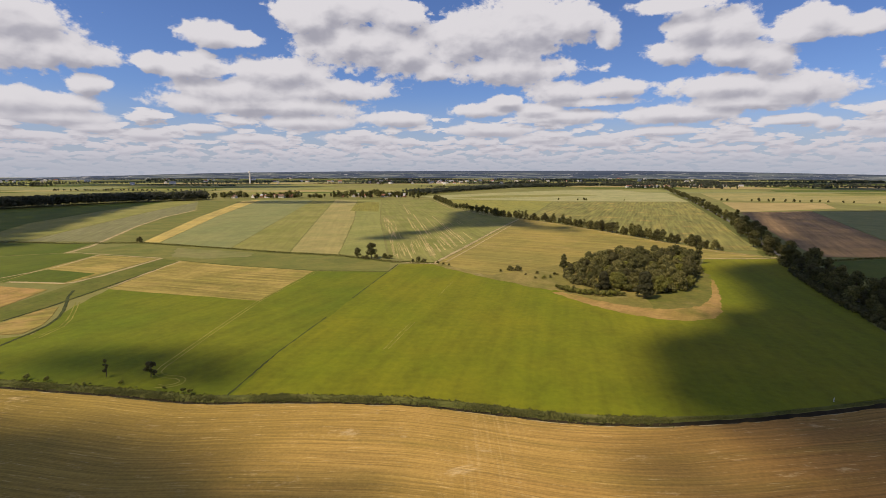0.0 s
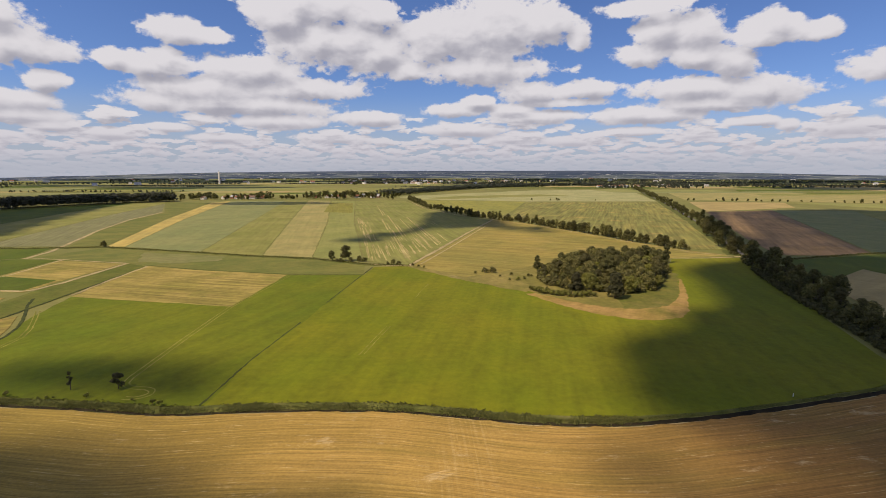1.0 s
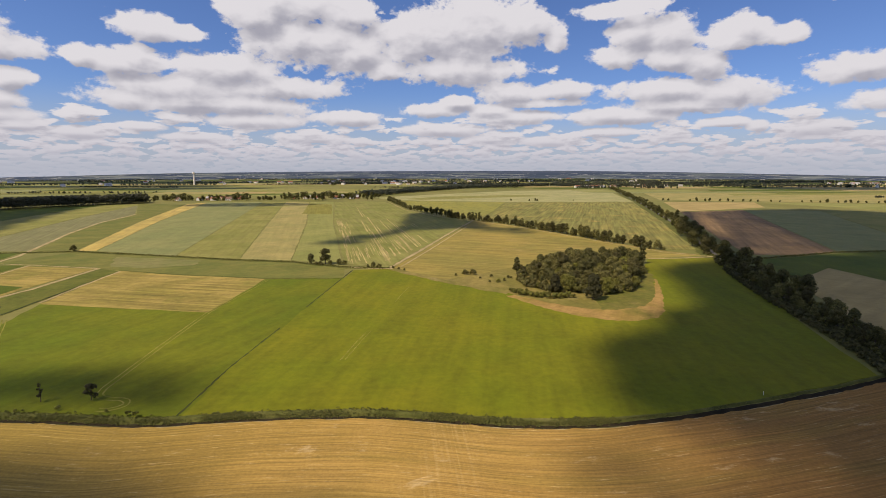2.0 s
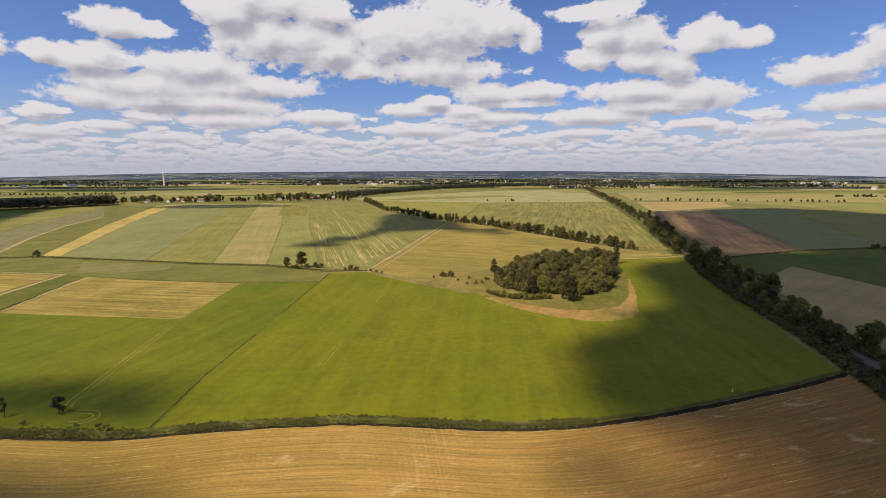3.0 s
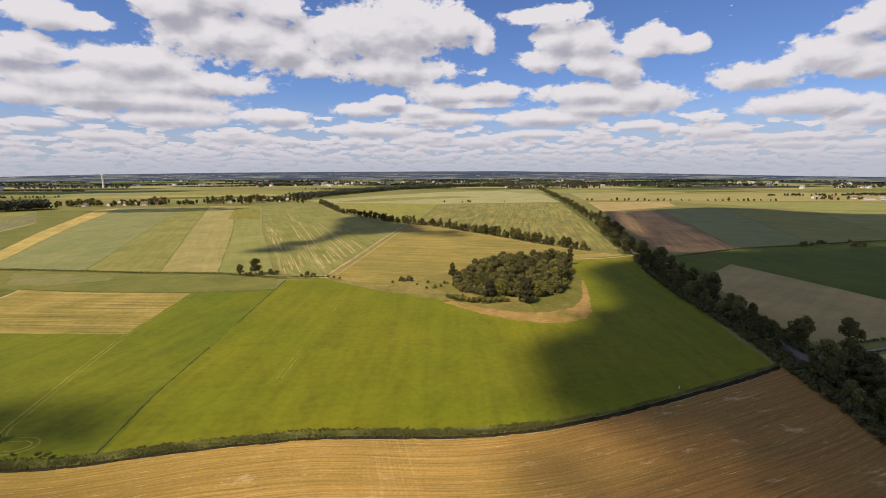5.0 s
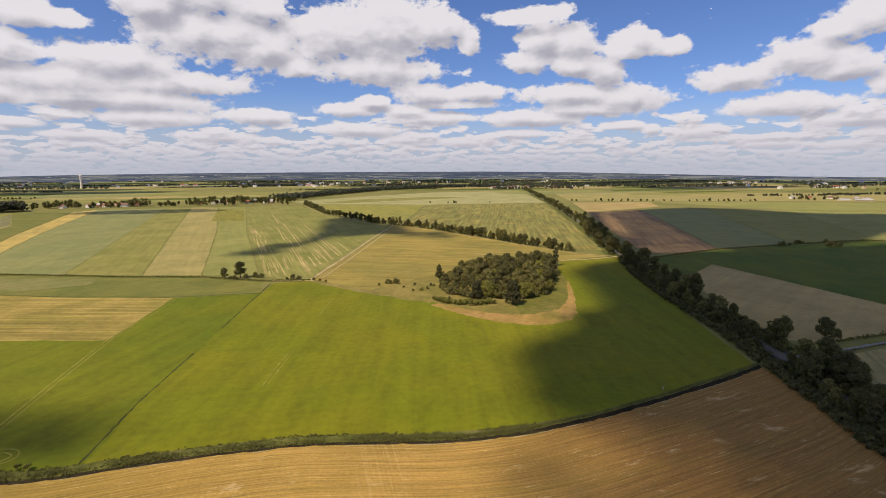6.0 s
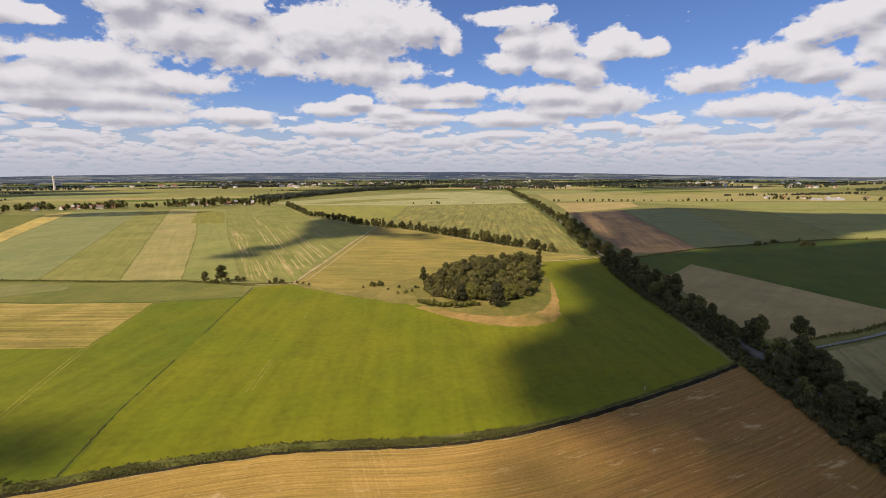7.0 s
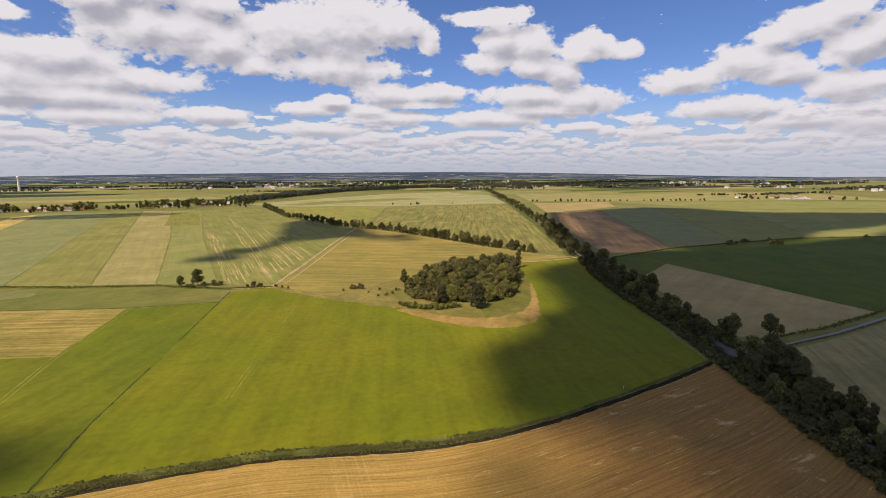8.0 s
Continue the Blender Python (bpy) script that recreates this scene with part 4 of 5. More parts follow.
def tree_rows():
    rng = random.Random(5)
    # the diagonal row
    line = [(-20, 1128), (19, 860), (81, 695), (108, 662), (151, 585), (181, 509), (207, 437), (229, 391)]
    d = 0
    for p, way in along(line, 1.0):
        d -= 1
        if d > 0:
            continue
        near = p.y < 720
        d = rng.uniform(4.5, 8.5) if not near else rng.choice((3, 4, 4, 5, 6))
        size = rng.uniform(0.45, 0.95) * (1.15 if 470 < p.y < 540 else 1.0) * (1.05 if not near else 0.88)
        kind = rng.choice(("broad_dark", "broad", "tall", "broad_two", "broad_dark")) if near else rng.choice(("far_broad", "far_round", "far_round", "far_broad"))
        x, y = p.x + rng.uniform(-1.5, 2), p.y + rng.uniform(-1.5, 2)
        if not near:
            FAR_ROW.append((x, y, size))
            continue
        plant(kind, x, y, size, "roundish dark green tree in a field-edge row" if not near else "uneven green tree in a field-edge row", "diagonal tree row")
        if near and rng.random() < 0.75:
            plant("bush", x + rng.uniform(-3, 3), y + rng.uniform(-3, 3), rng.uniform(0.6, 1.0), "bush between the trees of the row", "diagonal row bushes")
    # the avenue along the road
    for side in (-1, 1):
        d = 0
        for p, way in along(((131, 27),) + ROAD[1:-1], 1.0):
            d -= 1
            if d > 0:
                continue
            d = rng.uniform(4.5, 8.0) * (1.0 if p.y < 150 or (side == -1 and p.y < 340) else 1.75 if p.y < 340 else 2.3 if p.y < 1000 else 2.6)
            off = Vector((way.y, -way.x)) * side * ((rng.uniform(2.6, 4.8) if side == 1 else rng.uniform(4.0, 7.5)) if p.y < 128 else (rng.uniform(3.0, 5.5) if side == -1 else rng.uniform(3.0, 6.5)) if p.y < 430 else rng.uniform(3.4, 5.6))
            x, y = p.x + off.x, p.y + off.y
            if abs(y - ditch_y(x)) < 5.5 or (side == -1 and 131 < y < 148) or (side == -1 and 345 < y < 366):
                continue
            if side == 1 and 146 < y < 176 and rng.random() < 0.5:
                continue
            if side == -1 and y > 330 and rng.random() < 0.5:
                continue
            size = rng.uniform(0.6, 1.12) if y < 340 else rng.uniform(0.42, 1.2)
            if side == -1 and y < 330:
                size *= 0.68
            elif y < 128:
                size *= 0.8
            if y < 760:
                kind = rng.choice(("broad_dark", "broad", "broad_dark", "tall_dark", "broad_two", "round" if y > 230 and side == 1 else "broad_dark"))
                size *= 0.72 if kind == "round" else 0.95
            else:
                FAR_ROW.append((x, y, size * 0.85))
                continue
            plant(kind, x, y, size, "dark green leafy tree in the roadside avenue", "avenue trees")
            if y < 420:
                bx, by = p.x + off.x * rng.uniform(0.85, 1.35) + rng.uniform(-3, 3), p.y + off.y * rng.uniform(0.9, 1.3) + rng.uniform(-4, 4)
                if abs(by - ditch_y(bx)) > 4.5:
                    plant("bush", bx, by, rng.uniform(0.6, 1.15), "dense bush under the avenue trees", "avenue bushes")
    # the big group by the bridge and the two trees at the water
    for x, y, k, s in ((187, 130, "broad_dark", 0.88), (182, 124, "broad_dark", 0.85), (178, 116, "broad_dark", 0.8), (174, 122, "broad_dark", 0.7), (172, 108, "broad_dark", 0.75), (193, 132, "broad", 0.5),
                       (268, 408, "round", 0.8), (256, 372, "round", 0.72), (300, 478, "round", 0.7),
                       (203, 160, "broad_two", 0.72), (214, 150, "broad_dark", 0.75), (220, 149, "broad_two", 0.4), (166, 97, "broad_dark", 0.7), (160, 84, "broad_dark", 0.72), (152, 66, "broad_dark", 0.75)):
        plant(k, x, y, s, "dark spreading tree beside the country road", "trees by the road")
    # small trees in a line beyond the ploughed land
    for k in range(30):
        t = k / 29
        if rng.random() < 0.8:
            plant("far_round", 604 + 420 * t + rng.uniform(-6, 6), 1050 - 135 * t + rng.uniform(-4, 4), rng.uniform(0.4, 0.75), "small round tree in a distant field row", "distant field trees")
    for x, y, s in ((261, 1085, 0.5), (300, 1068, 0.45), (313, 1066, 0.6), (318, 1066, 0.45), (-298, 2280, 1.5), (-285, 2290, 1.2), (400, 1060, 0.3)):
        plant("far_round", x, y, s, "lone round tree in the far fields", "lone field trees")
    for x, y in ((-70, 1150), (-58, 1130), (-190, 1140), (-175, 1150), (-232, 1165)):
        plant("far_tall", x, y, 1.15, "tall slender tree at the village edge", "village trees")
    # bushes along the far ditch
    for k in range(7):
        x = rng.uniform(380, 640)
        plant("bush", x, 366 + (4 if x < 548 else -0.25 * (x - 548)) + rng.uniform(-2, 2), rng.uniform(0.6, 1.2), "dark bush along a field ditch", "ditch bushes")
    for x, y, s in ((486, 346, 1.7), (491, 347, 1.4), (496, 345, 1.0), (441, 362, 1.1), (447, 363, 1.2), (453, 362, 0.9)):
        plant("bush", x, y, s, "dark bush along a field ditch", "ditch bushes")


tree_rows()

# the pair before the strips, and single plants
plant("round", -54, 356, 0.66, "large round dark tree beside a grassy ditch", "pair of field trees")
plant("broad_dark", -64.5, 357, 0.62, "smaller dark tree beside a grassy ditch", "pair of field trees")
for x, y, s in ((-57, 352, 0.8), (-50, 353, 0.9), (-43.5, 353.5, 1.0), (-40, 352.5, 0.9), (-60, 353, 0.6), (-18, 339.5, 1.0), (-14, 338, 0.8), (-22, 340, 0.6), (-4, 334, 0.5), (4, 326, 0.45), (0, 330, 0.4)):
    plant("bush", x, y, s, "dark bush beside a grassy ditch", "bushes along the grassy ditch")
plant("bush", -279, 436, 1.35, "round dark bush at the end of a straw strip")
plant("thin", -93.2, 144.0, 0.85, "small sparse tree standing by the ditch", "ditch saplings")
plant("sapling", -107.5, 144.2, 0.95, "thin crooked sapling standing by the ditch", "ditch saplings")
plant("thin", -146, 146, 0.6, "small sparse tree standing by the ditch", "ditch saplings")
for x, y, s in ((-77, 133, 0.4), (-74.5, 132, 0.5), (-84, 135.5, 0.3), (-131, 142, 0.5), (-124, 141, 0.45), (-99, 138.5, 0.4), (-110, 138, 0.3)):
    plant("bush_light", x, y, s, "low pale bush on the ditch bank", "ditch bank bushes")


# ---- growth too fine to count ----
WEED = leaves("grey_green_weeds", (0.070, 0.084, 0.018), (0.175, 0.170, 0.048))
BANK = crop("ditch_bank_grass", (0.08, 0.092, 0.018), (0.12, 0.122, 0.03), 0, 3.0, 0.1, 0.15, 1.2, (0.20, 0.17, 0.07))


def ditch_bank():
    """The grown-over far bank of the ditch."""
    bm = bmesh.new()
    rows = []
    for x in range(-260, 174, 3):
        east = max(0.0, min(1.0, (x - 40) / 40))
        wide = 1.0 - 0.62 * east
        rows.append([bm.verts.new((x, ditch_y(x) + v, ground_height(x, v) + 0.07 + 0.10 * (v > 1.6 * wide + 0.85 * east))) for v in [wide * k + 0.85 * east + 0.25 * noise.noise((x * 0.3, k * 3.0, 0)) for k in (0.95, 1.3, 1.7, 2.1, 2.6, 3.1, 3.7)]])
    for a, b in zip(rows, rows[1:]):
        for i in range(6):
            bm.faces.new((a[i], b[i], b[i + 1], a[i + 1]))
    tagged(new("bank", mesh_of("bank", bm, BANK, True)), "grey-green overgrown bank of the ditch", "bank", "", "structure")


ditch_bank()


def bank_weeds():
    """Low clumps of tall weeds on the far bank of the ditch and dry tufts on the near one."""
    rng = random.Random(3)
    clumps = []
    for _ in range(24000):
        x = rng.uniform(-232, 168)
        v = rng.choice((rng.gauss(1.7, 0.5), rng.gauss(2.4, 0.8), rng.gauss(-1.5, 0.3)))
        thick = 0.5 + noise.noise((x * 0.09, v * 0.3, 2.0))
        if rng.random() > thick + 0.45 or -1.0 < v < 0.75 or (x > 60 and not 1.5 < v < 2.3):
            continue
        r = rng.uniform(0.14, 0.34) * (0.6 + 0.6 * thick) * (0.6 if v < 0 else 1) * (0.75 if x > 60 else 1)
        clumps.append((x, ditch_y(x) + v, ground_height(x, v) + r * 0.3 + (0.15 if v > 3.2 else 0), r))
    tagged(new("weeds", card_mesh("weeds", cards(rng, clumps, len(clumps) * 6, 0.24), WEED)), "grey-green weeds along the ditch banks", "weeds", "", "stuff")


bank_weeds()


def ditch_bed():
    """Dark soil in the ditch and up its far slope, the ditch's shade put into the colour."""
    bm = bmesh.new()
    rows = []
    for x in range(-260, 174, 3):
        reach = 1.0 + 0.08 * max(0.0, min(1.0, (x - 40) / 40))
        rows.append([bm.verts.new((x, ditch_y(x) + v * reach, ground_height(x, v * reach) + 0.06)) for v in (-0.8, -0.5, -0.1, 0.3, 0.7, 1.0, 1.05 + 0.35 * noise.noise((x * 0.4, 0, 7)))])
    for a, b in zip(rows, rows[1:]):
        for i in range(6):
            bm.faces.new((a[i], b[i], b[i + 1], a[i + 1]))
    tagged(new("ditch_bed", mesh_of("ditch_bed", bm, DITCH_DARK, True)), "dark soil in the ditch with shade in its colour", "ditch", "", "structure")


ditch_bed()
lane("field_edge", "pale dry straw along the ochre field's edge", [(x, ditch_y(x) - 2.05) for x in range(-230, 158, 6)], 0.3, TRACK, 0.15, "field edge", 0.95, None, 2.0, -0.1)


def verge_weeds():
    """Scrubby grass along the other ditches and margins."""
    pick = np.random.default_rng(8)
    out = []
    lines = (([(-420, 440), (-345, 428), (-275, 432), (-185, 401), (-129, 379), (-81, 366), (-38, 341), (-6, 334)], 2.4, 0.5), 
             ([(278, 342), (371, 365), (459, 368), (548, 370), (662, 342)], 2.2, 0.6),
             ([(206, 146.5), (247, 147), (301, 154.5), (420, 172)], 1.6, 0.7), ([(200, 137.2), (247, 139.0), (301, 146.4), (420, 164.4)], 0.8, 0.2), ([(147, 66), (161, 100), (174, 132)], 8.0, 0.5), ([(182, 150), (211, 238), (237, 302), (261, 366)], 8.0, 0.5))
    for line, wide, tall in lines:
        for p, way in along(line, 0.22):
            off = pick.normal(0, wide * 0.5)
            x, y = p.x - way.y * off, p.y + way.x * off
            a, h, w = pick.uniform(0, math.tau), tall * pick.uniform(0.5, 1.5), pick.uniform(0.25, 0.55)
            c, s = math.cos(a) * w, math.sin(a) * w
            lx, ly = pick.normal(0, 0.2, 2)
            z = 0.3
            out += [(x - c, y - s, z), (x + c, y + s, z), (x + c * 0.7 + lx, y + s * 0.7 + ly, z + h), (x - c * 0.7 + lx, y - s * 0.7 + ly, z + h * 0.8)]
    tagged(new("weeds", card_mesh("weeds", np.array(out), REED)), "rough weeds along drains and field margins", "weeds", "", "stuff")


verge_weeds()


def woodland(label, places, height, number, size, leaf, seed):
    """A wood seen from afar: many crowns and trunks in one mesh."""
    rng = random.Random(seed)
    corners = []
    for x, y, s in places:
        h = height * s
        w = h * rng.uniform(0.5, 0.75)
        clumps = [(x + rng.uniform(-0.3, 0.3) * w, y + rng.uniform(-0.3, 0.3) * w, h * rng.uniform(0.3, 0.85), w * rng.uniform(0.25, 0.38)) for _ in range(4)]
        clumps.append((x, y, h - w * 0.25, w * 0.28))
        corners.append(cards(rng, clumps, number, size))
        r = 0.25
        corners.append(np.array([(x - r, y, 0), (x + r, y, 0), (x + r, y, h * 0.6), (x - r, y, h * 0.6), (x, y - r, 0), (x, y + r, 0), (x, y + r, h * 0.6), (x, y - r, h * 0.6)]))
    tagged(new("woodland", card_mesh("woodland", np.concatenate(corners), leaf)), label, "wood", "", "stuff")


def far_woods():
    rng = random.Random(21)
    # the tall plantation on the far side of the dark field
    edge = [(-1000, 560), (-751, 812), (-717, 890), (-665, 968), (-591, 1042), (-528, 1084)]
    spots = []
    for p, way in along(edge, 5.0):
        side = Vector((-way.y, way.x))
        for row in range(7):
            q = p + side * (3 + row * 7 + rng.uniform(-2.5, 2.5))
            spots.append((q.x, q.y, rng.uniform(0.85, 1.1)))
    woodland("tall dark plantation along a field edge", spots, 20.0, 70, 2.4, HAZED_WOOD, 1)
    woodland("distant trees of the avenue and the diagonal row", FAR_ROW, 12.5, 130, 1.7, LEAF_DARK, 7)
    # village trees
    spots = []
    for cx, wide, number, tall in ((-540, 16, 12, 0.8), (-505, 10, 7, 1.0), (-478, 14, 10, 0.8), (-440, 10, 8, 0.7), (-405, 16, 14, 0.9), (-372, 8, 8, 1.1), (-330, 22, 14, 0.6), (-290, 16, 10, 0.6), (-262, 8, 7, 1.1),
                                   (-236, 9, 7, 1.15), (-205, 12, 9, 0.9), (-172, 8, 7, 1.2), (-160, 6, 5, 1.25), (-128, 9, 8, 1.1), (-104, 8, 6, 1.0), (-82, 7, 5, 0.8), (-60, 7, 4, 0.8)):
        for _ in range(number):
            x = rng.gauss(cx, wide)
            spots.append((x, 1160 + 0.09 * (x + 560) + rng.gauss(14, 18), tall * rng.uniform(0.6, 1.1)))
    woodland("garden trees among the village houses", spots, 17.0, 80, 2.2, LEAF_DARK, 2)
    # belt behind the pale corn
    spots = []
    for p, way in along([(-60, 1330), (60, 1560), (260, 1860), (470, 2060), (700, 2140), (850, 2010)], 7.0):
        side = Vector((-way.y, way.x))
        for row in range(int(rng.uniform(3, 9))):
            q = p + side * (row * 11 + rng.uniform(-5, 5))
            spots.append((q.x, q.y, rng.uniform(0.6, 1.1)))
    woodland("long dark belt of woodland behind the corn", spots, 15.0, 36, 3.2, HAZED_WOOD, 3)
    # clumps to the right of the avenue's far end
    spots = []
    for cx, cy, w, number in ((980, 1980, 60, 60), (1150, 2050, 90, 80), (1330, 1960, 60, 40), (1250, 2300, 160, 90), (1420, 1900, 40, 30), (1010, 1800, 40, 30), (760, 1830, 40, 30), (900, 2300, 130, 70)):
        for _ in range(number):
            spots.append((rng.gauss(cx, w), rng.gauss(cy, w * 0.4), rng.uniform(0.5, 1.0)))
    woodland("clumps of trees round a far village", spots, 16.0, 36, 3.2, HAZED_WOOD, 4)
    # hedges and belts out to the horizon
    spots = []
    for _ in range(26):
        az, far = radians(rng.uniform(-50, 66)), 1750 + 1500 * rng.random()
        x, y = far * math.sin(az), far * math.cos(az)
        if (-300 < x < 850 and y < 1800) or (x < -500 and y < 1300):
            continue
        length, turn = rng.uniform(120, 700), rng.gauss(0.0, 0.12)
        for _ in range(int(length / rng.choice((4, 5, 8)))):
            t = rng.uniform(-0.5, 0.5) * length
            spots.append((x + t * math.cos(turn) + rng.gauss(0, 3), y + t * math.sin(turn) + rng.gauss(0, 4), rng.uniform(0.25, 0.75)))
    woodland("hedgerows and belts of trees across the far plain", spots, 10.0, 26, 2.6, HAZED_WOOD, 5)
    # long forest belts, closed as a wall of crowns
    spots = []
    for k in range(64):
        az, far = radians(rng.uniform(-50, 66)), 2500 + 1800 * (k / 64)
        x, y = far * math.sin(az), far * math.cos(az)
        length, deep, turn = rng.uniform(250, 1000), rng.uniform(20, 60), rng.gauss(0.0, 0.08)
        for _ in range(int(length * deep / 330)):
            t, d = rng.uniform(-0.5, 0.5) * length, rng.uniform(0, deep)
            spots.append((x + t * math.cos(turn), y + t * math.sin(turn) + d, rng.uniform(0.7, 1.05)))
    woodland("dark forest belts far across the plain", spots, 10.0, 20, 4.0, HAZED_WOOD, 6)


far_woods()


def far_fields():
    """The patchwork of the plain beyond the near strips."""
    rng = random.Random(33)
    mats = [PALE_GREEN, OLIVE, FAWN, GREY_GREEN, STRIP_GREEN, DARK_GREEN, GREY_GREEN, BEIGE, OLIVE, STRIP_GREEN, DARK_GREEN]
    names = {"pale_green_crop": "pale green field on the far plain", "olive_crop": "olive green field on the far plain", "fawn_stubble": "fawn stubble field on the far plain",
             "grey_green_crop": "grey-green field on the far plain", "dark_green_crop": "dark green field on the far plain",
             "muted_green_crop": "muted green field on the far plain", "beige_ripening_crop": "beige field on the far plain"}
    y = 1260.0
    while y < 4300:
        deep = rng.uniform(0.05, 0.10) * y
        x = -1.1 * y - 200
        while x < 1.9 * y:
            wide = rng.uniform(0.10, 0.34) * y
            mid = (x + wide / 2, y + deep / 2)
            near_left, near_mid = mid[0] < -420 and mid[1] < 1420, -170 < mid[0] < 800 and mid[1] < 1760
            if not near_left and not near_mid and rng.random() < 0.85:
                slant = rng.uniform(-0.15, 0.15) * wide
                m = rng.choice(mats)
                field(names[m.name], [(x, y), (x + wide - 6, y + rng.uniform(-8, 8)), (x + wide - 6 + slant, y + deep - 5), (x + slant, y + deep - 5)], m, 0.3 + rng.random() * 0.1, 2.0, 60.0)
            x += wide
        y += deep


far_fields()
for label, ring, m in (("wide pale meadow right of the avenue", [(620, 1085), (1020, 925), (1500, 760), (1700, 1150), (900, 1500), (760, 1420)], BEIGE),
                       ("long yellow-green meadow below a field row", [(600, 1030), (1010, 900), (1400, 720), (1180, 600), (860, 700), (790, 975)], PALE_GREEN),
                       ("green meadow under far farm buildings", [(1060, 560), (860, 690), (1180, 590), (1500, 640), (1600, 400), (800, 340)], OLIVE),
                       ("green meadow behind the village", [(-600, 1330), (-60, 1340), (30, 1520), (-100, 1900), (-900, 1900)], OLIVE)):
    field(label, ring, m, 0.16, 2.0, 30.0)


# ---- straw lines in the streaked field ----
DRY = crop("dry_straw", (0.42, 0.335, 0.15), (0.29, 0.245, 0.09), -9, 2.0, 0.3, 0.06, 0.8)


# the clearest lines: start, then how far they run away from the track, in metres
STRAW_RUNS = ((-15, 485, 240), (-7, 534, 140), (18, 428, 270), (8, 400, 75), (-2, 383, 45), (28, 456, 55), (-6, 356, 75), (-9, 364, 125), (-22, 487, 60), (-34, 545, 130), (-52, 726, 200), (6, 544, 60), (2, 393, 60), (12, 414, 90))


def straw_lines():
    rng = random.Random(6)
    number = 0

    def line(x0, y0, length, wide, lean):
        nonlocal number
        number += 1
        lane("straw_line", "", [(x0, y0), (x0 - lean * length / 2 + rng.uniform(-0.4, 0.4), y0 + length / 2), (x0 - lean * length, y0 + length)], wide, DRY, 0.30 + 0.0008 * number, "", 0.35, STREAKS, 5.0, 0.1)

    for x, y, length in STRAW_RUNS:
        line(x, y, length, rng.uniform(1.0, 1.7), 0.125)
        if length > 100:
            line(x + 2.8, y + 6, length * 0.5, 1.0, 0.125)
    for k in range(44):
        t = rng.random()
        x0, y0 = -34 + 62 * t + rng.uniform(-4, 4), 356 + 70 * t + rng.uniform(0, 190) * rng.random()
        length = rng.uniform(12, 60)
        if x0 < (y0 - 345) * 0.33 - 9:
            line(x0, y0, length, rng.uniform(0.3, 0.8), 0.13)
    for k in range(60):
        y0 = rng.uniform(352, 660)
        line(-36 - (y0 - 352) * 0.152 + 13 * rng.random() ** 1.4, y0, rng.uniform(16, 60), rng.uniform(0.4, 1.3), 0.15)


straw_lines()


# ---- buildings ----
def house(x, y, turn, wide, long, eaves, ridge, walls, roof, label, category="house", chimney=True, openings=True):
    """A plain gabled house with its roof, door, windows and chimney."""
    home = tagged(new("house" if category == "house" else "barn"), label, category, "village houses" if category == "house" else "farm buildings")
    home.matrix_world = pose(x, y, 0.1, 0, 0, turn)
    a, b = long / 2, wide / 2
    bm = bmesh.new()
    v = [bm.verts.new(p) for p in ((-a, -b, -0.3), (a, -b, -0.3), (a, b, -0.3), (-a, b, -0.3), (-a, -b, eaves), (a, -b, eaves), (a, b, eaves), (-a, b, eaves), (-a, 0, ridge), (a, 0, ridge))]
    for f in ((0, 1, 5, 4), (2, 3, 7, 6), (1, 2, 6, 9, 5), (3, 0, 4, 8, 7)):
        bm.faces.new([v[i] for i in f])
    part("wall", bm, walls, home)
    bm = bmesh.new()
    over, thick = 0.5, 0.25
    slope = (ridge - eaves) / b
    pts = ((-b - over, eaves - over * slope), (0, ridge), (b + over, eaves - over * slope))
    rows = [[bm.verts.new((s * (a + over), q[0], q[1] + lift)) for s in (-1, 1)] for lift in (0.05, 0.05 + thick) for q in pts]
    for i, j in ((0, 1), (1, 2), (3, 4), (4, 5), (0, 3), (2, 5)):
        bm.faces.new((rows[i][0], rows[i][1], rows[j][1], rows[j][0]))
    for s in (0, 1):
        bm.faces.new([rows[i][s] for i in (0, 1, 4, 3)])
        bm.faces.new([rows[i][s] for i in (1, 2, 5, 4)])
    bmesh.ops.recalc_face_normals(bm, faces=bm.faces)
    top = part("roof", bm, roof, home)
    if chimney:
        part("chimney", box(bmesh.new(), a * 0.4 - 0.4, a * 0.4 + 0.4, -0.4, 0.4, ridge - 0.6, ridge + 1.1), BRICK_WALL, top)
    count = max(2, int(long / 4))
    for side in (-1, 1) if openings else ():
        for k in range(count):
            cx = -a + long * (k + 0.5) / count
            y0, y1 = sorted((side * (b - 0.05), side * (b + 0.06)))
            if k == count // 2 and side == -1:
                part("door", box(bmesh.new(), cx - 0.6, cx + 0.6, y0, y1, 0.0, 2.1), WOOD, home)
            else:
                part("window", box(bmesh.new(), cx - 0.7, cx + 0.7, y0, y1, 1.0, 2.4), GLASS, home)
    return home


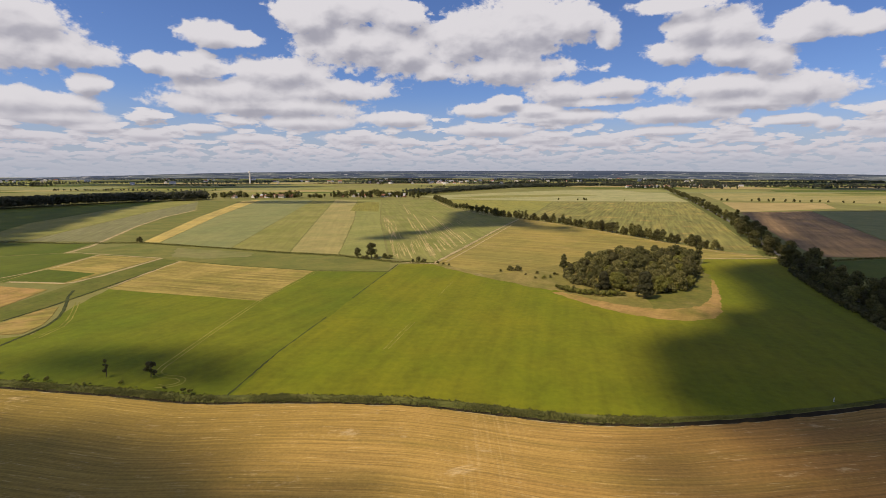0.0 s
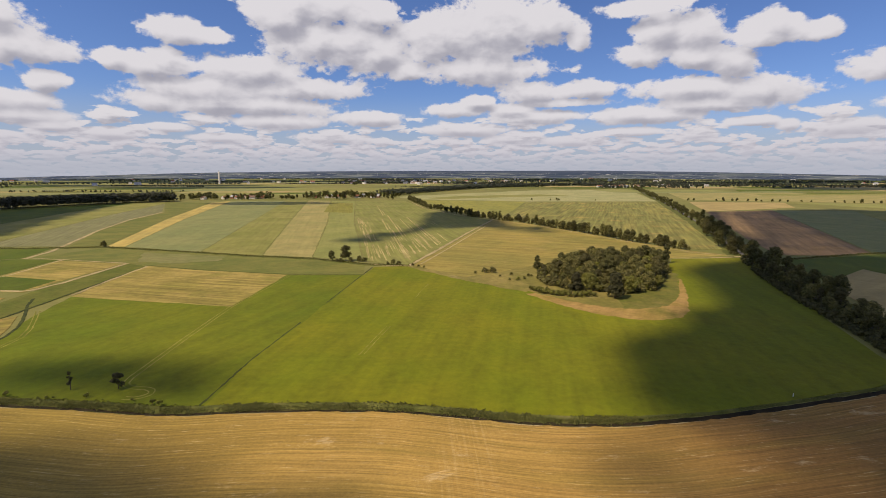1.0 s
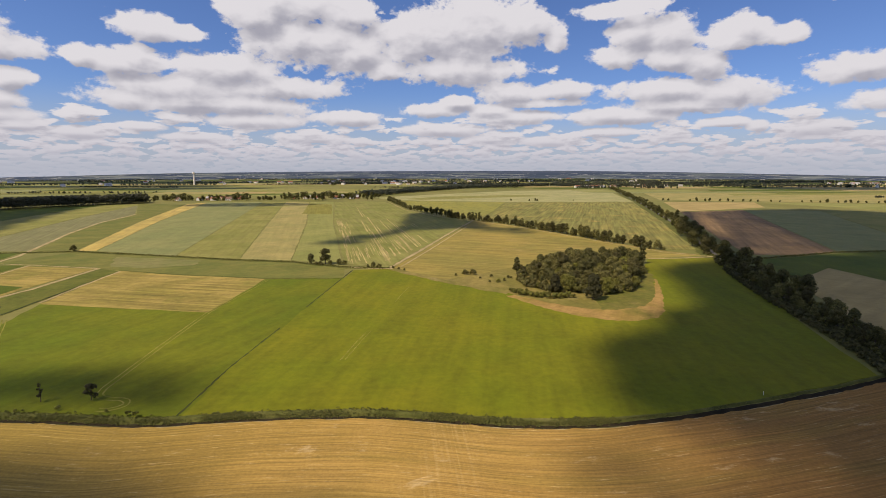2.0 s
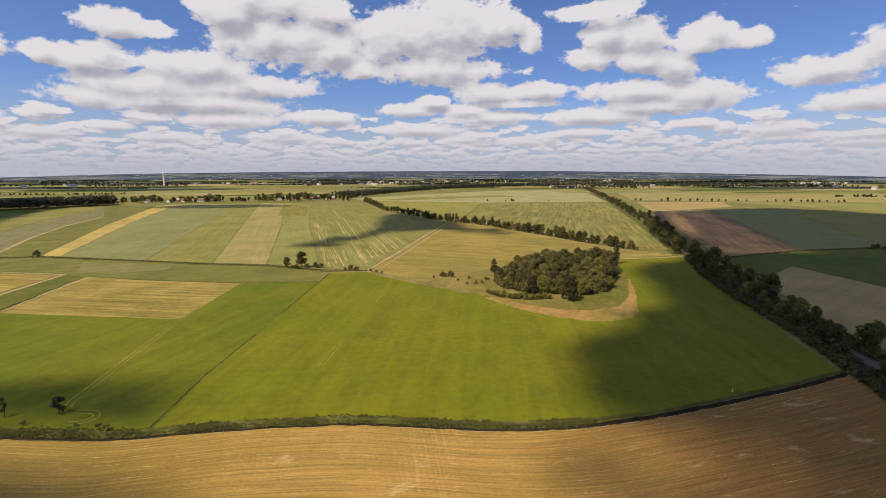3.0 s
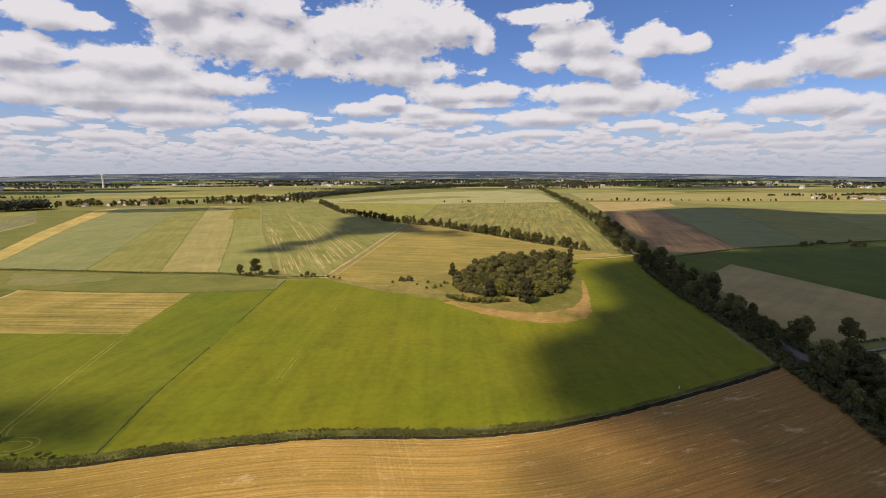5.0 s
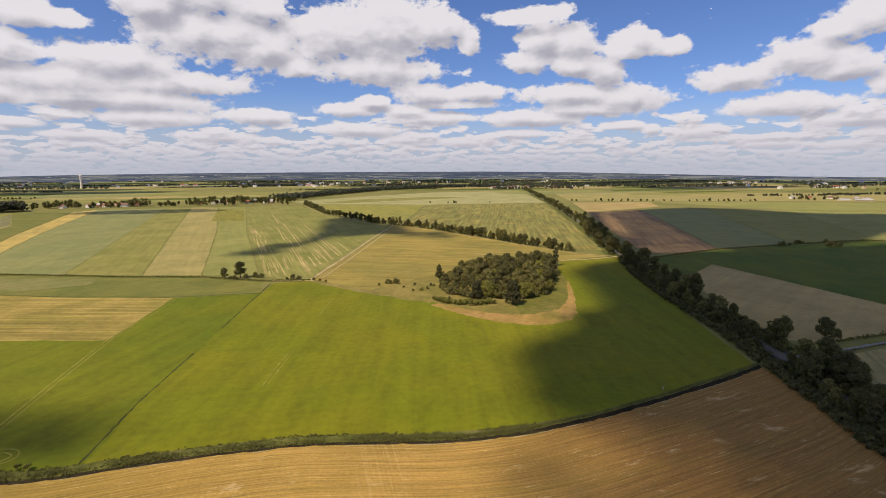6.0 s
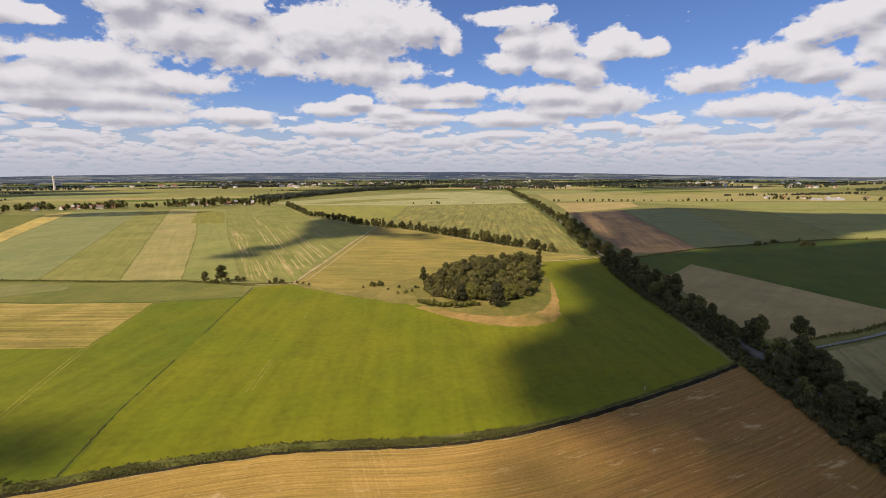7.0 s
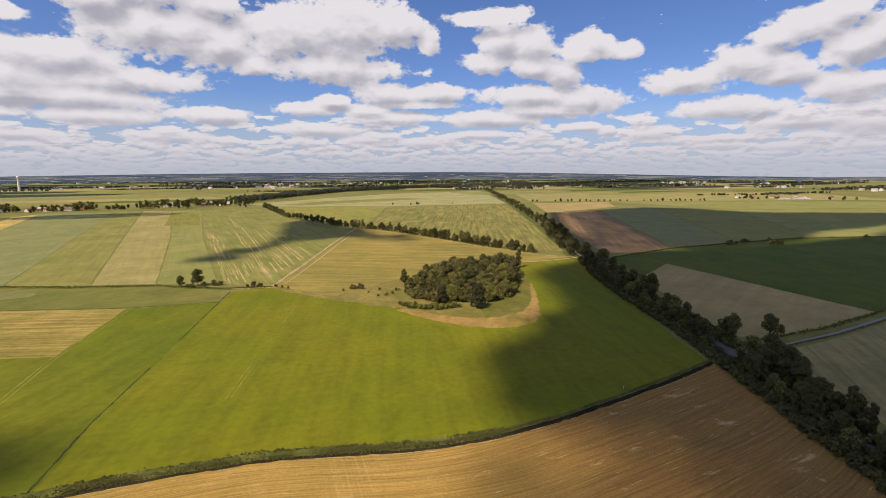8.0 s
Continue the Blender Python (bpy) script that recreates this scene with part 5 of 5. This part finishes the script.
def village():
    rng = random.Random(12)
    for k, (x, y, red) in enumerate(((-225, 1215, 1), (-212, 1225, 0), (-200, 1212, 1), (-186, 1235, 0), (-150, 1222, 1), (-138, 1236, 0), (-112, 1215, 1), (-100, 1228, 0), (-395, 1178, 0), (-412, 1190, 1), (-430, 1180, 1), (-445, 1192, 0),
                                     (-460, 1176, 1), (-380, 1195, 1), (-505, 1165, 0), (-255, 1230, 1))):
        house(x, y, rng.uniform(-30, 30) + (90 if k % 3 == 0 else 0), rng.uniform(8, 10), rng.uniform(10, 17), rng.uniform(3.2, 5.2), rng.uniform(7, 9.5),
              (WHITE_WALL, CREAM_WALL, WHITE_WALL, BRICK_WALL)[k % 4], RED_ROOF if red else (BROWN_ROOF, GREY_ROOF)[k % 2],
              ("white house with a red tiled roof among trees", "cream house with a dark roof among trees")[0 if red else 1])
    for x, y, turn, long in ((1240, 868, -28, 24), (1275, 848, -28, 38), (1318, 872, -28, 18)):
        house(x, y, turn, 11, long, 2.8, 5.4, CREAM_WALL, GREY_ROOF, "long cream barn with a grey sheet roof", "barn", False)
    for k in range(4, 10):
        x = 1060 + k * 40 + rng.uniform(-6, 6)
        house(x, 1010 - 0.42 * (x - 1060) + rng.uniform(10, 40), rng.uniform(-40, 40), 8.5, rng.uniform(9, 13), 3.2, 6.4, (WHITE_WALL, CREAM_WALL)[k % 2], (BROWN_ROOF, GREY_ROOF, RED_ROOF)[k % 3], "small pale house on the far plain")
    for k, (x, y) in enumerate(((840, 1900), (815, 1915), (790, 1905), (770, 1925), (895, 1945), (915, 1960), (1040, 2010), (1075, 2000), (1180, 2020), (1230, 1990), (745, 1935), (870, 1990))):
        house(x, y, rng.uniform(-40, 40), 10, rng.uniform(14, 26), 5.5, 9.5, (WHITE_WALL, CREAM_WALL)[k % 2], (GREY_ROOF, RED_ROOF, BROWN_ROOF)[k % 3], "pale building in a village at the avenue's end")
    for k in range(46):
        az, far = radians(rng.uniform(-44, 60)), rng.uniform(2600, 4200)
        house(far * math.sin(az), far * math.cos(az), rng.uniform(0, 180), rng.uniform(10, 14), rng.uniform(14, 34), rng.uniform(5, 8), rng.uniform(9, 14), WHITE_WALL, (GREY_ROOF, GREY_ROOF, RED_ROOF)[k % 3], "pale building far across the plain", "house", False)
    # far villages, in clusters
    for k in range(16):
        az, far = radians(rng.uniform(-46, 62)), rng.uniform(2200, 4200)
        x, y = far * math.sin(az), far * math.cos(az)
        for i in range(rng.choice((3, 4, 6, 7))):
            house(x + rng.gauss(0, 110), y + rng.gauss(0, 45), rng.uniform(0, 180), rng.uniform(9, 13), rng.uniform(12, 24), rng.uniform(5, 8), rng.uniform(9, 12), (WHITE_WALL, WHITE_WALL, CREAM_WALL)[i % 3],
                  (GREY_ROOF, RED_ROOF, GREY_ROOF, BROWN_ROOF)[i % 4], "pale house of a village far across the plain", "house", False, False)
    for x, y in ((1190, 940), (1225, 905), (1350, 800)):
        for _ in range(5):
            plant("far_round", x + rng.uniform(-40, 40), y + rng.uniform(-10, 10), rng.uniform(0.5, 0.9), "small tree among far farm buildings", "farm trees")


village()


def undergrowth():
    """Dense scrub under the avenue, on both sides of the road."""
    rng = random.Random(17)
    clumps = []
    for side in (-1, 1):
        for p, way in along(((131, 27),) + ROAD[1:9], 0.4):
            d = side * rng.uniform(1.9, (7.0 if side == 1 else 9.5) if p.y < 128 else 10.5 if p.y < 330 else 8.0)
            x, y = p.x + way.y * d, p.y - way.x * d
            if abs(y - ditch_y(x)) < 2.6 or p.y > 430 or (side == 1 and d > 6.0 and 150 < p.y < 340 and rng.random() < 0.75) or (p.y > 320 and rng.random() < 0.72) or (side == -1 and 348 < y < 364):
                continue
            thick = 0.45 + noise.noise((x * 0.05, y * 0.05, side * 3.0))
            r = rng.uniform(0.5, 1.6) * (0.5 + thick)
            clumps.append((x, y, 0.2 + r * rng.uniform(0.3, 0.9), r))
    for p, way in along(((131, 27),) + ROAD[1:7], 0.8):
        d = -rng.uniform(8.5, 12.5)
        x, y = p.x + way.y * d, p.y - way.x * d
        if abs(y - ditch_y(x)) > 2.2 and not 346 < y < 366:
            r = rng.uniform(0.9, 1.9)
            clumps.append((x, y, 0.2 + r * rng.uniform(0.4, 1.0), r))
    tagged(new("undergrowth", card_mesh("undergrowth", cards(rng, clumps, len(clumps) * 26, 0.7), LEAF_DARK)), "dense dark scrub under the avenue", "scrub", "", "stuff")


undergrowth()


def build_tower():
    tower = tagged(new("water_tower"), "tall slender white tower on the far plain", "tower")
    tower.matrix_world = pose(-1030, 2580, 0)
    part("shaft", tube(bmesh.new(), [(0, 0, -1), (0, 0, 20), (0, 0, 52), (0, 0, 54)], (5.0, 4.0, 3.2, 3.2), 20), WHITE_WALL, tower, "", True)
    part("tank", tube(bmesh.new(), [(0, 0, 54.01), (0, 0, 56), (0, 0, 61), (0, 0, 63)], (3.6, 5.0, 5.0, 3.4), 20), WHITE_WALL, tower, "", True)
    part("antenna", tube(bmesh.new(), [(0, 0, 63.01), (0, 0, 70)], (0.5, 0.2), 8), CONCRETE, tower)


build_tower()


def marker_post():
    post = tagged(new("marker_post"), "short white marker post standing in green cereal", "post")
    post.matrix_world = pose(111, 127.5, 0.1) @ Matrix.Diagonal((0.8, 0.8, 0.65, 1))
    part("shaft", tube(bmesh.new(), [(0, 0, -0.2), (0, 0, 1.7)], (0.12, 0.11), 10), WHITE_WALL, post)
    part("cap", tube(bmesh.new(), [(0, 0, 1.702), (0, 0, 1.9)], (0.16, 0.1), 10), WHITE_WALL, post)


marker_post()


# ---- unseen clouds overhead, added for the shadows on the fields ----
def ball_mesh():
    """The corners and triangles of a unit ball."""
    bm = bmesh.new()
    bmesh.ops.create_icosphere(bm, subdivisions=2, radius=1.0)
    bm.verts.index_update()
    out = np.array([v.co for v in bm.verts]), np.array([[v.index for v in f.verts] for f in bm.faces])
    bm.free()
    return out


BALL = ball_mesh()


def cloud(shade, lump=40.0, base=1300.0, apart=0.8):
    """An unseen flat-based cumulus added above the camera, packed from puffs, thin where they stand apart; shade is the
    outline of the shadow that it throws.
    """
    pick = np.random.default_rng(int(abs(shade[0][0]) * 7 + abs(shade[0][1])))
    shift = SUN_FROM * base / math.tan(SUN_HEIGHT)
    ring = np.array(shade, float)
    a, b = ring, np.roll(ring, -1, 0)

    def to_edge(p):
        k = np.clip(((p - a) * (b - a)).sum(1) / ((b - a) ** 2).sum(1), 0, 1)[:, None]
        return float(np.linalg.norm(p - a - (b - a) * k, axis=1).min())

    # wide puffs through the middle, then small ones along the rim
    puffs = []
    for size in (lump, lump * 0.5, lump * 0.25):
        step = size * apart
        for x in np.arange(ring[:, 0].min(), ring[:, 0].max(), step):
            for y in np.arange(ring[:, 1].min(), ring[:, 1].max(), step):
                p = np.array((x, y)) + pick.random(2) * step
                if inside(p, shade):
                    r = to_edge(p)
                    if size * 0.6 < r and (size == lump or (r < size * 2.2 and apart < 1.0)):
                        puffs.append((p[0], p[1], min(r, size)))
    corners, faces = BALL
    places, turns = [], []
    for k, (x, y, r) in enumerate(puffs):
        swing = pick.uniform(0, math.tau, 3)
        bulge = 1.04 + 0.12 * np.sin(4 * corners[:, 0] + swing[0]) + 0.12 * np.sin(4 * corners[:, 1] + swing[1]) + 0.06 * np.sin(9 * corners[:, 2] + swing[2])
        body = corners * bulge[:, None] * r
        body[:, 2] *= np.where(body[:, 2] > 0, 0.6, 0.1)
        places.append(body + (x + shift.x, y + shift.y, base))
        turns.append(faces + k * len(corners))
    data = bpy.data.meshes.new("cloud")
    data.from_pydata(np.concatenate(places).tolist(), [], np.concatenate(turns).tolist())
    data.materials.append(CLOUD_WHITE)
    tagged(new("cloud", data), "unseen flat-based cumulus added overhead to shade the land", "cloud", "", "structure")


def oval(x, y, long, deep):
    """The outline of a simple shade."""
    return [(x + long * math.cos(k * math.tau / 16), y + deep * math.sin(k * math.tau / 16)) for k in range(16)]


cloud([(196, 330), (176, 300), (168, 268), (150, 226), (128, 207), (104, 190), (84, 183), (71, 161), (60, 135), (62, 121), (82, 112), (98, 98), (100, 60), (90, 10), (80, -60), (330, -100), (440, 100), (640, 180),
       (760, 330), (640, 352), (520, 348), (470, 345), (380, 352), (330, 360), (290, 360), (262, 352), (236, 336), (215, 334)], 46.0)
cloud([(362, 352), (452, 540), (556, 740), (596, 790), (724, 800), (800, 745), (815, 660), (850, 620), (1010, 545), (1150, 480), (1100, 420), (860, 425), (760, 404), (700, 404), (640, 398), (590, 378), (545, 356), (520, 350), (470, 350), (410, 348)], 46.0)
cloud([(300, 362), (330, 440), (420, 600), (505, 762), (600, 780), (466, 560), (372, 358)], 4.5, 1300.0, 1.7)
# unseen strip along the road, added to darken the avenue trees
cloud([(262, 352), (296, 352), (372, 540), (505, 772), (480, 774), (372, 600), (290, 440)], 12.0, 1300.0, 0.95)
cloud([(46, 124), (70, 126), (96, 112), (108, 90), (104, 20), (60, -20), (30, 40), (36, 84), (42, 104)], 7.0, 1300.0, 2.1)
cloud([(640, 345), (800, 400), (1000, 400), (1050, 200), (760, 150)], 60.0)
cloud([(-84, 446), (-78, 486), (-56, 512), (-24, 534), (0, 590), (24, 590), (14, 540), (-16, 490), (-42, 438)], 8.0, 1300.0, 1.5)
cloud([(-10, 566), (2, 640), (10, 760), (60, 830), (98, 692), (128, 610), (104, 560), (70, 566), (36, 548)], 9.0, 1300.0, 1.25)
cloud([(84, 560), (120, 600), (160, 560), (150, 500), (110, 520)], 9.0, 1300.0, 1.9)
cloud([(-830, 900), (-670, 1000), (-600, 1040), (-560, 880), (-500, 721), (-440, 560), (-395, 460), (-350, 400), (-420, 380), (-560, 430), (-760, 640)], 16.0, 1300.0, 1.3)
cloud([(-160, 160), (-128, 172), (-100, 172), (-72, 168), (-58, 152), (-58, 132), (-80, 132), (-119, 138)], 4.0, 1300.0, 1.75)
# these two darken the stubble's west corner, partly in place of lens vignette
cloud([(-180, 134), (-124, 120), (-100, 115), (-74, 106), (-54, 96), (-34, 86), (-14, 74), (-30, 10), (-200, 10)], 9.0, 1300.0, 1.15)
cloud([(-180, 142), (-124, 128), (-95, 122), (-60, 112), (-30, 98), (0, 88), (16, 60), (-10, 20), (-40, 60), (-80, 100), (-120, 112)], 6.5, 1300.0, 1.75)
cloud(oval(-300, 1015, 140, 55), 8.0, 1300.0, 1.7)
# unseen clouds placed freely to make the far plain darker and bluer
for shade in (oval(500, 2500, 420, 140), oval(-900, 2000, 420, 120), oval(-1300, 2310, 620, 150), oval(1750, 1750, 420, 170), oval(-1500, 3000, 800, 260), oval(-200, 3200, 700, 260), oval(1000, 3200, 560, 260),
              oval(2100, 2700, 560, 300), oval(300, 3650, 900, 160), oval(-1700, 3500, 900, 200), oval(1500, 2300, 300, 90), oval(-380, 2650, 400, 130), oval(2900, 2300, 400, 500)):
    cloud(shade, 90.0, 2400.0, 0.95)
